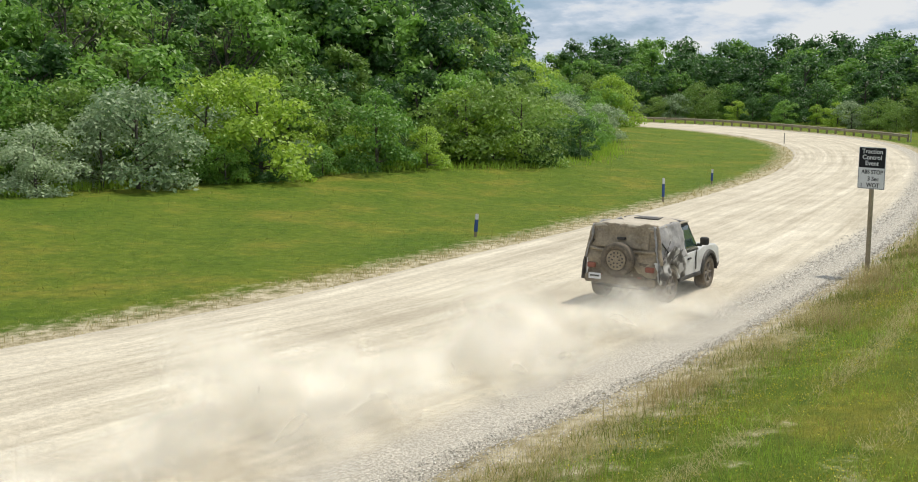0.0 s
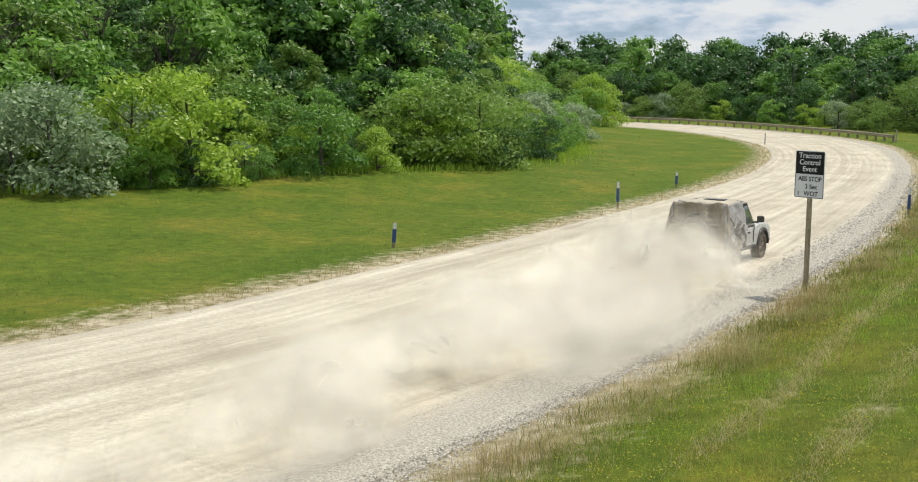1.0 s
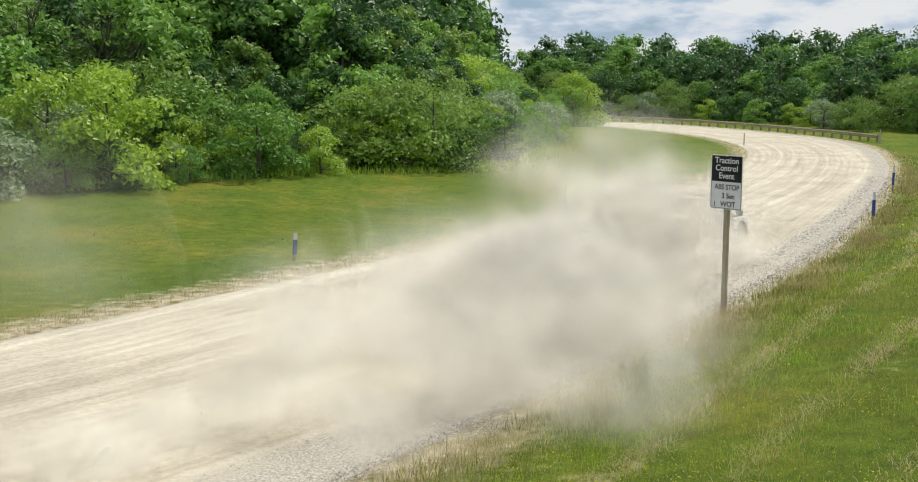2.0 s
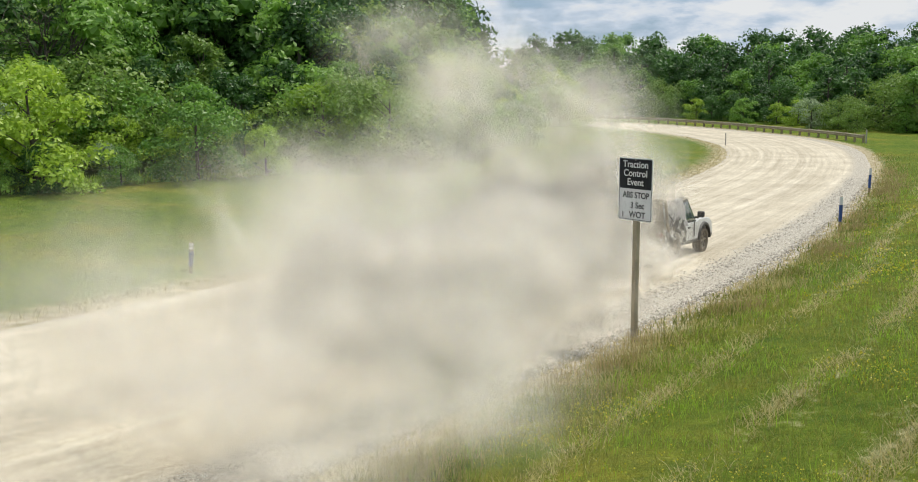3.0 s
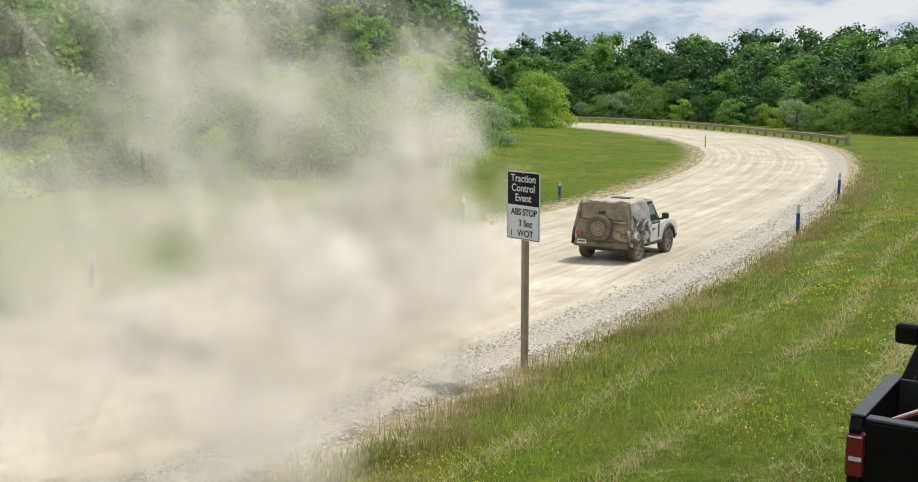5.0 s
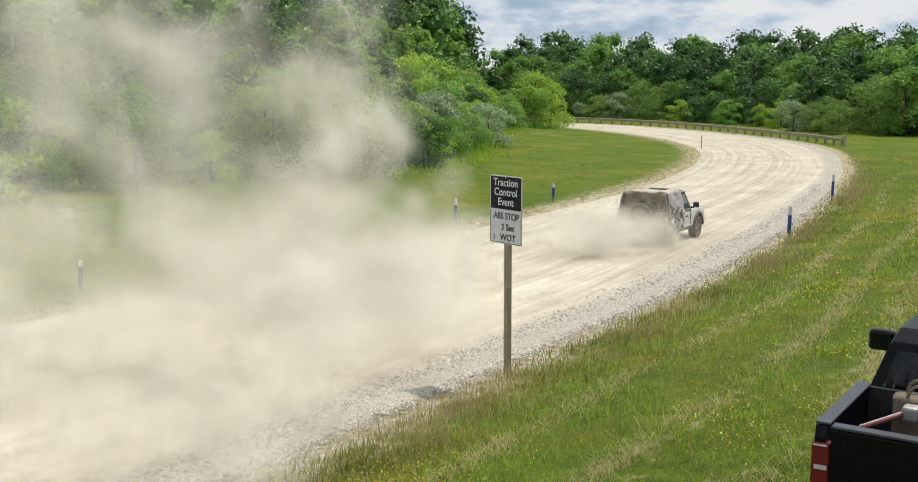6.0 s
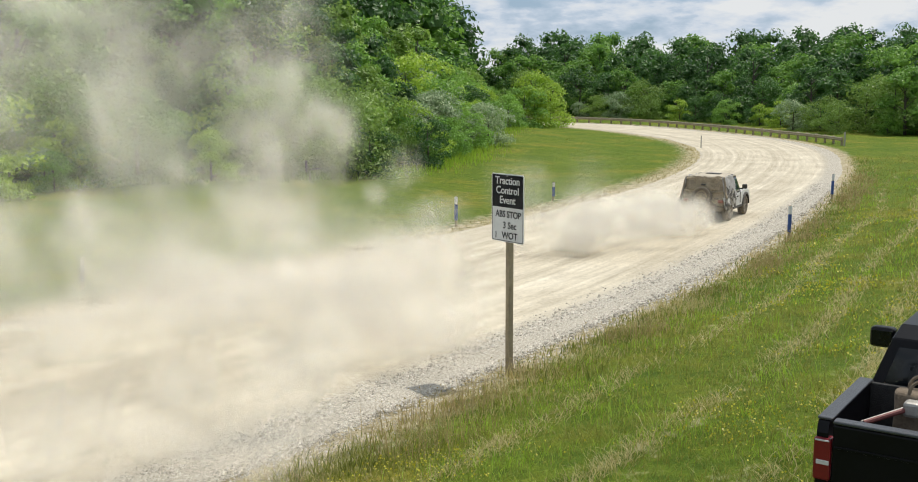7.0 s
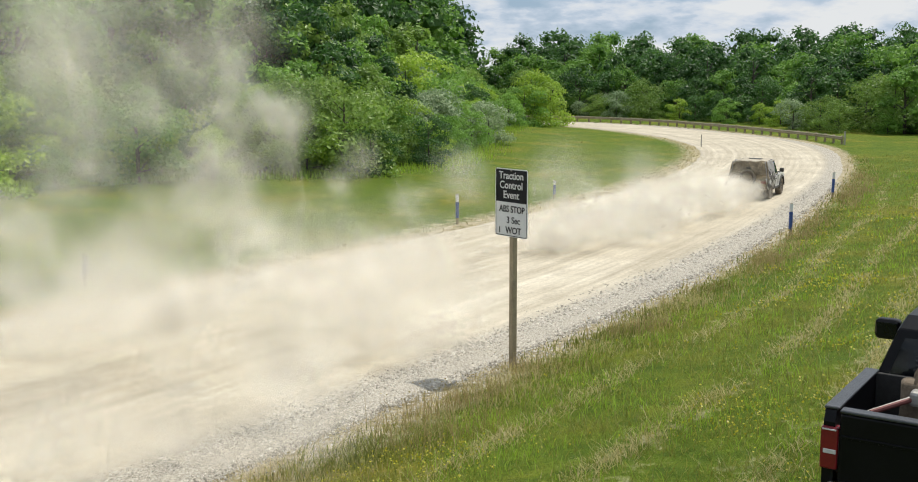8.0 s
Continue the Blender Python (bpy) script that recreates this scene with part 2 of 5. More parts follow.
GLASS_DARK.node_tree.nodes["Principled BSDF"].inputs["Specular IOR Level"].default_value = 0.25
GLASS_GREEN = plain("window_glass_dusty", (0.020, 0.045, 0.036), (0.050, 0.085, 0.070), 3, 0.12, 0, 0.0, 30, 0.6)

# ---- helpers for building ----


def mesh_np(name, verts, faces, mats=(), smooth=False):
    """A mesh from arrays: verts (n, 3), faces (m, k) of one size k."""
    me = bpy.data.meshes.new(name)
    verts, faces = np.asarray(verts, np.float32), np.asarray(faces, np.int32)
    me.vertices.add(len(verts))
    me.vertices.foreach_set("co", verts.ravel())
    k = faces.shape[1]
    me.loops.add(faces.size)
    me.loops.foreach_set("vertex_index", faces.ravel())
    me.polygons.add(len(faces))
    me.polygons.foreach_set("loop_start", np.arange(0, faces.size, k, dtype=np.int32))
    me.update(calc_edges=True)
    me.polygons.foreach_set("use_smooth", np.full(len(faces), smooth))
    for m in mats:
        me.materials.append(m)
    return me


def float_attr(me, name, values):
    me.attributes.new(name, "FLOAT", "POINT").data.foreach_set("value", np.asarray(values, np.float32))


def part(name, bm, material, parent=None, label="", smooth=False):
    """Links a bmesh as one mesh object under a thing or a part."""
    me = bpy.data.meshes.new(name)
    for f in bm.faces:
        f.smooth = smooth
    bm.to_mesh(me)
    bm.free()
    me.materials.append(material)
    ob = new(name, me)
    ob.parent = parent
    return tagged(ob, label)


def empty(name, m, label, category, group="", kind=""):
    ob = new(name)
    ob.matrix_world = m
    return tagged(ob, label, category, group, kind)


def box(bm, x0, x1, y0, y1, z0, z1, bevel=0.0, seg=2):
    r = bmesh.ops.create_cube(bm, size=1.0)
    bmesh.ops.scale(bm, vec=(x1 - x0, y1 - y0, z1 - z0), verts=r["verts"])
    bmesh.ops.translate(bm, vec=((x0 + x1) / 2, (y0 + y1) / 2, (z0 + z1) / 2), verts=r["verts"])
    if bevel:
        es = list({e for v in r["verts"] for e in v.link_edges})
        bmesh.ops.bevel(bm, geom=es, offset=bevel, segments=seg, affect="EDGES", profile=0.5)
    return bm


def boxed(x0, x1, y0, y1, z0, z1, bevel=0.0, seg=2):
    return box(bmesh.new(), x0, x1, y0, y1, z0, z1, bevel, seg)


def tube(bm, p, q, r0, r1=None, sides=8):
    """A tapered round bar from p to q."""
    p, q = Vector(p), Vector(q)
    r1 = r0 if r1 is None else r1
    m = (q - p).to_track_quat("Z", "Y").to_matrix().to_4x4()
    m.translation = (p + q) / 2
    bmesh.ops.create_cone(bm, cap_ends=True, segments=sides, radius1=r0, radius2=r1, depth=(q - p).length, matrix=m)
    return bm


def lathe(profile, sides=28, axis="x"):
    """A ring turned about an axis; profile: closed loop of (radius, along)."""
    bm = bmesh.new()
    rings = []
    for i in range(sides):
        a = 2 * math.pi * i / sides
        c, s = math.cos(a), math.sin(a)
        rings.append([bm.verts.new((h, r * c, r * s) if axis == "x" else (r * c, h, r * s)) for r, h in profile])
    for i in range(sides):
        p, q = rings[i], rings[(i + 1) % sides]
        for j in range(len(profile)):
            k = (j + 1) % len(profile)
            bm.faces.new((p[j], p[k], q[k], q[j]))
    bmesh.ops.recalc_face_normals(bm, faces=bm.faces)
    return bm


# ---- the lie of the land ----
LEFT_EDGE = [(-40, -13), (-24, 5), (-9.5, 21.4), (-5.8, 25.5), (-3.9, 28.1), (-1.5, 32.4), (1.4, 38), (5.4, 45.5), (10.6, 55.2), (16.8, 65.2), (22, 74.7), (27.7, 88.2), (31.7, 103), (32.8, 118), (30.2, 132.6), (25.8, 146), (15, 156), (0, 163), (-20, 168)]
RIGHT_EDGE = [(-28, -22), (-10, 1), (-0.3, 13.5), (4.4, 19.6), (9.4, 27.2), (12.7, 32.8), (17.9, 42), (24, 54.2), (29, 64.8), (34.6, 77.2), (38.8, 88.2), (42, 98.6), (44.0, 108), (44.0, 120), (41.3, 132.6), (37.2, 145.5), (31.5, 155.5), (22, 164), (6, 173), (-20, 180)]


def resample(line, n, power=1.0):
    p = np.array(line, float)
    for _ in range(3):
        q = np.empty((2 * len(p) - 2, 2))
        q[0::2], q[1::2] = 0.75 * p[:-1] + 0.25 * p[1:], 0.25 * p[:-1] + 0.75 * p[1:]
        p = np.vstack([p[:1], q, p[-1:]])
    s = np.concatenate([[0], np.cumsum(np.hypot(*np.diff(p, axis=0).T))])
    u = np.linspace(0, 1, n) ** power * s[-1]
    return np.column_stack([np.interp(u, s, p[:, 0]), np.interp(u, s, p[:, 1])])


EDGE_L, EDGE_R = resample(LEFT_EDGE, 260), resample(RIGHT_EDGE, 260)


def beside(line, pts):
    """Signed distance of each point from a line: positive on its left."""
    a, b = line[:-1:2], line[2::2] if len(line) % 2 else np.vstack([line[2::2], line[-1:]])
    a = a[: len(b)]
    best, sign = np.full(len(pts), 1e9), np.ones(len(pts))
    for p, q in zip(a, b):
        d = q - p
        w = pts - p
        u = np.clip((w @ d) / max(d @ d, 1e-9), 0, 1)
        r = w - u[:, None] * d
        dist = np.hypot(r[:, 0], r[:, 1])
        near = dist < best
        best[near] = dist[near]
        sign[near] = np.where(d[0] * w[:, 1] - d[1] * w[:, 0] > 0, 1, -1)[near]
    return best * sign


GX, GY = np.arange(-90, 125, 1.0), np.arange(-60, 200, 1.0)
_gx, _gy = np.meshgrid(GX, GY)
_pts = np.column_stack([_gx.ravel(), _gy.ravel()])
GRID_L, GRID_R = beside(EDGE_L, _pts).reshape(_gx.shape), -beside(EDGE_R, _pts).reshape(_gx.shape)


def from_grid(grid, x, y):
    """Distance from a road edge, read off a metre grid; beyond the grid the nearest value holds."""
    u, v = np.clip(x - GX[0], 0, len(GX) - 1.001), np.clip(y - GY[0], 0, len(GY) - 1.001)
    i, j = u.astype(int), v.astype(int)
    u, v = u - i, v - j
    return (grid[j, i] * (1 - u) + grid[j, i + 1] * u) * (1 - v) + (grid[j + 1, i] * (1 - u) + grid[j + 1, i + 1] * u) * v


def profile(y):
    ys = np.array([-60, 0, 6, 17, 29, 43.7, 56, 73, 3000.0])
    zs = np.array([1.9, 1.55, 1.5, 1.33, 1.07, 0.41, 0.05, 0.0, 0.0])
    y = np.asarray(y, float)
    return sum(w * np.interp(y + d, ys, zs) for d, w in ((-4, 0.25), (0, 0.5), (4, 0.25)))


def rough_z(x, y, amp):
    return amp * (np.sin(x * 0.71 + 1.3 * np.sin(y * 0.37)) * np.sin(y * 0.53 + x * 0.21) + 0.5 * np.sin(x * 2.3 + y * 1.1) * np.sin(y * 1.9 - x * 0.7))


def land(x, y, carve=True):
    """Height of the ground, and how far left of / right of the road each place lies."""
    x, y = np.asarray(x, float).ravel(), np.asarray(y, float).ravel()
    dl, dr = from_grid(GRID_L, x, y), from_grid(GRID_R, x, y)
    z = profile(y)
    sm = lambda u: np.clip(u, 0, 1) ** 2 * (3 - 2 * np.clip(u, 0, 1))
    z = z + 1.15 * sm((dl - 0.5) / 24) + 0.03 * np.clip(dl - 24, 0, 120)
    fade = 0.25 + 0.75 * (1 - sm((y - 50) / 45))
    z = z + fade * (0.13 * np.clip(dr, 0, 6.5) - 0.01 * np.clip(dr - 9, 0, 30))
    off = np.maximum(dl, dr)
    z = z + rough_z(x, y, 0.05) * np.clip(off / 3, 0, 1)
    if carve:
        z = z - 0.30 * sm((-off - 0.2) / 0.8)
    return z, dl, dr


def land_z(x, y):
    return float(land([x], [y], False)[0][0])


MOWN = (2.9, 4.7, 6.3, 8.4, 10.5)  # how far from the gravel the mower's rows lie


def build_ground():
    xs = np.concatenate([[-2500, -1200, -600, -320, -200, -140, -100], np.arange(-75, -30, 3.0), np.arange(-30, 62, 0.75), np.arange(62, 110, 4.0), [130, 180, 260, 400, 700, 1300, 2500]])
    ys = np.concatenate([[-1200, -500, -200, -90, -50], np.arange(-30, 4, 3.0), np.arange(4, 72, 0.75), np.arange(72, 185, 2.0), [190, 200, 215, 235, 260, 300, 360, 450, 600, 900, 1500, 2600]])
    X, Y = np.meshgrid(xs, ys)
    z, dl, dr = land(X, Y)
    nx, ny = len(xs), len(ys)
    i = (np.arange(ny - 1)[:, None] * nx + np.arange(nx - 1)[None]).ravel()
    me = mesh_np("ground", np.column_stack([X.ravel(), Y.ravel(), z]), np.column_stack([i, i + 1, i + nx + 1, i + nx]), [TURF], True)
    dry_r = 1.0 - np.clip((dr - 0.2) / np.interp(Y.ravel(), [10, 25, 34, 60], [2.6, 1.6, 0.9, 0.9]), 0, 1)
    dry_l = 0.85 * (1.0 - np.clip((dl - 0.1) / 2.2, 0, 1))
    worn = sum(np.exp(-((dr - c - 0.25 * np.sin(Y.ravel() * 0.3 + c)) / 0.4) ** 2) for c in MOWN) * np.clip(np.sin(X.ravel() * 0.9 + 2.1 * np.sin(Y.ravel() * 0.35)) * 1.2, 0, 1)
    dry_r = np.maximum(dry_r, 0.42 * worn * (Y.ravel() < 75))
    float_attr(me, "dryness", np.where(dr > -0.5, dry_r, np.where(dl > -0.5, dry_l, 1.0)))
    tagged(new("ground", me), "mown green grass with dry yellow patches beside the road", "grass", kind="structure")


def build_road():
    n, k = 260, 41
    u = np.linspace(0, 1, k)
    a, b = EDGE_L, EDGE_R
    wob = rough_z(np.arange(n) * 1.3, np.arange(n) * 0.9, 0.22)
    P = a[:, None] + (b - a)[:, None] * u[None, :, None]
    side = (b - a) / np.hypot(*(b - a).T)[:, None]
    P[:, 0] += side * wob[:, None]
    P[:, -1] += side * rough_z(np.arange(n) * 1.7 + 9, np.arange(n) * 1.1, 0.25)[:, None]
    wid = np.hypot(*(b - a).T)
    along = np.concatenate([[0], np.cumsum(np.hypot(*np.diff((a + b) / 2, axis=0).T))])
    x, y = P[..., 0].ravel(), P[..., 1].ravel()
    across = (u[None] * wid[:, None]).ravel()
    z = profile(y) + 0.012 + 0.03 * np.sin(np.pi * np.tile(u, n)) + 0.012 * np.sin(across * 3.1 + np.sin(np.repeat(along, k) * 0.05) * 3)
    edge = np.minimum(across, np.repeat(wid, k) - across)
    z = z - 0.10 * np.clip(1 - edge / 0.4, 0, 1)
    i = (np.arange(n - 1)[:, None] * k + np.arange(k - 1)[None]).ravel()
    faces = np.column_stack([i, i + k, i + k + 1, i + 1])[:, ::-1]
    me = mesh_np("road", np.column_stack([x, y, z]), faces, [ROAD], True)
    uv = me.uv_layers.new(name="along")
    li = np.empty(len(me.loops), np.int32)
    me.loops.foreach_get("vertex_index", li)
    uv.data.foreach_set("uv", np.column_stack([np.repeat(along, k)[li], across[li]]).astype(np.float32).ravel())
    right = np.repeat(wid, k) - across
    float_attr(me, "shoulder", np.maximum(np.clip(1 - (right - 0.6) / 1.9, 0, 1), 0.55 * np.clip(1 - across / 1.0, 0, 1)))
    tagged(new("road", me), "wide pale limestone gravel road with wheel tracks", "gravel road", kind="structure")


build_ground()
build_road()

# ---- woods ----


def leaf_cloud(rng, centres, radii, count, size, up=0.35, squash=0.8):
    """Kite-shaped leaves on the shells of many clumps: verts (4n, 3), faces (n, 4)."""
    w = np.array(radii) ** 2
    who = rng.choice(len(centres), count, p=w / w.sum())
    d = rng.normal(size=(count, 3))
    d /= np.linalg.norm(d, axis=1)[:, None]
    d[:, 2] = np.where(d[:, 2] < -0.3, -d[:, 2] * 0.7, d[:, 2])
    c, r = np.array(centres)[who], np.array(radii)[who]
    pos = c + d * (r * rng.uniform(0.55, 1.08, count) ** 0.7)[:, None] * np.array([1, 1, squash])
    nrm = d * 0.8 + rng.normal(size=(count, 3)) * 0.55 + np.array([0, 0, up])
    nrm /= np.linalg.norm(nrm, axis=1)[:, None]
    t = np.cross(nrm, rng.normal(size=(count, 3)))
    t /= np.linalg.norm(t, axis=1)[:, None]
    b = np.cross(nrm, t)
    s = (size * rng.uniform(0.6, 1.35, count))[:, None]
    v = np.stack([pos - t * s * 0.6, pos + b * s * 0.36 + nrm * s * 0.08, pos + t * s * 0.7, pos - b * s * 0.36 + nrm * s * 0.08], 1)
    return v.reshape(-1, 3), np.arange(4 * count).reshape(-1, 4)


def leaf_cores(rng, centres, radii, squash=0.8, fill=0.45):
    """A crumpled mass of inner foliage in each clump, seen dark between the outer leaves: triangles."""
    bm = bmesh.new()
    bmesh.ops.create_icosphere(bm, subdivisions=1, radius=1.0)
    base = np.array([v.co for v in bm.verts])
    tri = np.array([[v.index for v in f.verts] for f in bm.faces])
    bm.free()
    v, f = [], []
    for i, (c, r) in enumerate(zip(centres, radii)):
        v.append(np.array(c) + base * (r * fill * rng.uniform(0.7, 1.15, len(base)))[:, None] * np.array([1, 1, squash]))
        f.append(tri + i * len(base))
    return np.vstack(v), np.vstack(f)


def make_tree(name, seed, height, spread, leaf, count, mat, label, category, low=0.25, clumps=26, twigs=False):
    """A tapered trunk with limbs and a crown of leaves in uneven clumps; stands at the origin."""
    rng = np.random.default_rng(seed)
    tree = empty(name, Matrix.Identity(4), label, category, "woods beside the road")
    cs, rs = [], []
    for i in range(clumps):
        h = low + (1 - low) * (i + 0.5) / clumps
        wide = spread * (math.sin(math.pi * (0.24 + 0.64 * (h - low) / (1 - low))) ** 0.9)
        a, q = rng.uniform(0, 6.283), rng.uniform(0.35, 1.0)
        r = spread * rng.uniform(0.30, 0.52) * (1.0 - 0.15 * h)
        cs.append((math.cos(a) * wide * q, math.sin(a) * wide * q, h * height - 0.4 * r))
        rs.append(r)
    bm = bmesh.new()
    lean = rng.normal(size=2) * 0.04 * height
    tr = 0.022 * height
    mid = Vector((lean[0] * 0.4, lean[1] * 0.4, height * 0.45))
    top = Vector((lean[0], lean[1], height * 0.86))
    tube(bm, (0, 0, -0.4), mid, tr, tr * 0.7, 9)
    tube(bm, mid, top, tr * 0.7, tr * 0.18, 8)
    for c, r in list(zip(cs, rs))[:: 2 if not twigs else 1]:
        f = min(0.95, max(0.12, c[2] / height - 0.18))
        st = Vector((0, 0, 0)).lerp(mid, f / 0.45) if f < 0.45 else mid.lerp(top, (f - 0.45) / 0.45)
        tube(bm, st, c, tr * 0.34, tr * 0.10, 5)
        if twigs:
            for _ in range(5):
                tube(bm, Vector(c) * 0.75 + st * 0.25, Vector(c) + Vector(rng.normal(size=3)) * r, tr * 0.10, tr * 0.03, 4)
    part("trunk", bm, BARK, tree)
    v, f = leaf_cloud(rng, cs, rs, count, leaf)
    crown = new("crown", mesh_np("crown", v, f, [mat]))
    crown.parent = tree
    if name == "tree" and not twigs:
        v, f = leaf_cores(rng, cs, rs)
        inner = new("inner_foliage", mesh_np("inner_foliage", v, f, [mat]))
        inner.parent = tree
    return tree


def scatter(kinds, places, rng, tall, jitter=0.18):
    """Stands copies of the kinds at places (x, y, height)."""
    for x, y, h in places:
        k = kinds[rng.integers(len(kinds))]
        s = h / tall[k.name.split(".")[0]] * rng.uniform(1 - jitter, 1 + jitter)
        m = Matrix.LocRotScale((x, y, land_z(x, y) - 0.1), Euler((0, 0, rng.uniform(0, 6.283))), (s * rng.uniform(0.9, 1.15), s * rng.uniform(0.9, 1.15), s))
        c = copy_thing(k, m)
        c["used"] = 1


TALL = {"bush": 4.0, "tree": 11.0}
BUSH_TXT = "leafy green shrub at the edge of the mown grass"
BUSHES = [make_tree("bush", 11, 4.0, 2.3, 0.155, 4200, LEAF, BUSH_TXT, "shrub", 0.05, 20),
          make_tree("bush", 12, 4.0, 2.5, 0.15, 4200, LEAF_OLIVE, "dull olive-green rounded shrub at the wood's edge", "shrub", 0.05, 22),
          make_tree("bush", 13, 4.0, 2.2, 0.155, 4000, LEAF_DARK, "dark green dense shrub at the wood's edge", "shrub", 0.05, 20)]
SILVER = [make_tree("bush", 14, 4.0, 2.2, 0.15, 4200, LEAF_SILVER, "silvery grey-green shrub with pale leaf undersides", "shrub", 0.05, 24)]
LIGHT = [make_tree("bush", 15, 4.0, 2.1, 0.16, 3800, LEAF_LIGHT, "bright yellow-green young shrub at the wood's edge", "shrub", 0.0, 28)]
TREES = [make_tree("tree", 21, 11, 3.6, 0.35, 3500, LEAF, "broad-leaved tree with a full green crown", "tree", 0.16, 30),
         make_tree("tree", 22, 11, 3.2, 0.35, 3300, LEAF_DARK, "dark green broad-leaved tree with an uneven crown", "tree", 0.14, 28),
         make_tree("tree", 23, 11, 4.0, 0.37, 3500, LEAF, "wide broad-leaved tree with a full green crown", "tree", 0.18, 34),
         make_tree("tree", 24, 11, 3.4, 0.36, 3400, LEAF_OLIVE, "olive-green broad-leaved tree in the wood", "tree", 0.15, 28)]
FAR_TREES = [make_tree("tree", 31, 11, 4.3, 0.40, 2500, LEAF_DARK, "dark green tree with a broad rounded crown down to the ground", "tree", 0.06, 38),
             make_tree("tree", 32, 11, 4.0, 0.40, 2400, LEAF, "green broad-leaved tree with a dense rounded crown", "tree", 0.05, 36),
             make_tree("tree", 33, 11, 4.6, 0.42, 2500, LEAF_DARK, "wide dark green tree in the far wood", "tree", 0.07, 40)]
BARE = [make_tree("tree", 25, 11, 3.6, 0.24, 500, LEAF_OLIVE, "thin half-bare tree with brown twigs", "tree", 0.25, 30, True)]

EDGE_WOOD = [(-34, 38), (-27, 44), (-21.0, 50), (-17.5, 56), (-13.5, 60), (-9.5, 64.5), (-5.5, 67.5), (-1.5, 70.5), (2.5, 72.5), (5.8, 76), (9.5, 82), (11.5, 90), (12, 100), (13, 112), (15, 126), (17.5, 140)]
STANDOUT = [(SILVER, -19.4, 48.7, 3.4), (SILVER, -15.9, 52.7, 5.1), (LIGHT, -13.9, 58.3, 5.7), (LIGHT, -10.9, 58.9, 5.9), (BUSHES[:1], -7.9, 61.7, 2.0), (LIGHT, -2.0, 68.0, 2.7), (BUSHES[1:2], 0.6, 72.7, 5.3), (BUSHES[1:2], 4.3, 74.2, 5.5), (BUSHES[2:], 5.9, 74.1, 2.8), (BUSHES[2:], 9.1, 79.8, 3.1), (BUSHES[:1], -5.0, 65.1, 5.0), (SILVER, -17.7, 52.8, 3.9), (LIGHT, 20.4, 144.0, 7.0), (LIGHT, 22.6, 146.5, 5.4), (BUSHES[:1], 18.8, 141.0, 5.0), (SILVER, 13.4, 98.0, 3.6),
            (BUSHES[:1], -12.4, 56.6, 2.6), (BUSHES[:1], -14.6, 56.4, 3.0), (BUSHES[2:], -10.3, 58.0, 2.4), (BUSHES[:1], 16.4, 128.0, 4.0)]


def along_line(line, step, rng, off, wob):
    p = resample(line, 400)
    s = np.concatenate([[0], np.cumsum(np.hypot(*np.diff(p, axis=0).T))])
    for u in np.arange(0, s[-1], step):
        k = min(int(np.searchsorted(s, u)), 398)
        d = p[k + 1] - p[k]
        nrm = np.array([-d[1], d[0]]) / np.hypot(*d)
        o = off + rng.uniform(-wob, wob)
        yield p[k] + nrm * o + d / np.hypot(*d) * rng.uniform(-step, step) * 0.3


def plant_woods():
    rng = np.random.default_rng(5)
    rows = [(ALL_BUSH, 2.2, 0.4, 0.9, 2.0, 3.3), (ALL_BUSH, 2.7, 2.8, 1.0, 3.4, 5.0), (ALL_BUSH + TREES + [TREES[1]] * 4, 3.4, 6.0, 1.4, 5.2, 7.2),
            (TREES + [TREES[1]], 4.2, 11, 1.8, 8, 10.5), (TREES + [TREES[1]] * 3, 4.8, 17, 2.5, 10.5, 13), (TREES + [TREES[1]] * 3, 6.0, 26, 4, 12.5, 15)]
    for kinds, step, off, wob, h0, h1 in rows:
        scatter(kinds, [(x, y, rng.uniform(h0, h1)) for x, y in along_line(EDGE_WOOD, step, rng, off, wob)], rng, TALL, 0.1)
    scatter(BARE, [(-19.5, 71, 9.5), (-16.0, 74, 10), (-24, 66, 9)], rng, TALL)
    # shrubs that stand out along the edge: kind, place, height
    for kind, x, y, h in STANDOUT:
        scatter(kind, [(x, y, h)], rng, TALL, 0.04)
    # tall wood behind
    back = [(-30, 110), (-20, 125), (-8, 140), (0, 165), (6, 200), (9, 235)]
    scatter(FAR_TREES, [(x, y, rng.uniform(17, 22)) for off in (0, 9, 18) for x, y in along_line(back, 7.5, rng, off, 2.5)], rng, TALL, 0.1)
    # beyond the bend
    far = [(75, 105), (62, 116), (54, 122), (50, 135), (46, 150), (40, 163), (30, 174), (18, 182), (5, 188)]
    for kinds, step, off, wob, h0, h1 in [(ALL_BUSH, 4.5, 0, 1.5, 2.2, 4.2), (BUSHES + FAR_TREES, 4.2, -5, 1.5, 5.5, 7.5), (FAR_TREES, 4.0, -12, 2, 8.2, 10),
                                          (FAR_TREES, 4.6, -24, 3, 10.5, 12), (FAR_TREES, 5.2, -42, 4, 12.6, 14), (FAR_TREES, 5.5, -64, 5, 14.2, 14.9)]:
        scatter(kinds, [(x, y, rng.uniform(h0, h1)) for x, y in along_line(far, step, rng, off, wob)], rng, TALL, 0.06)


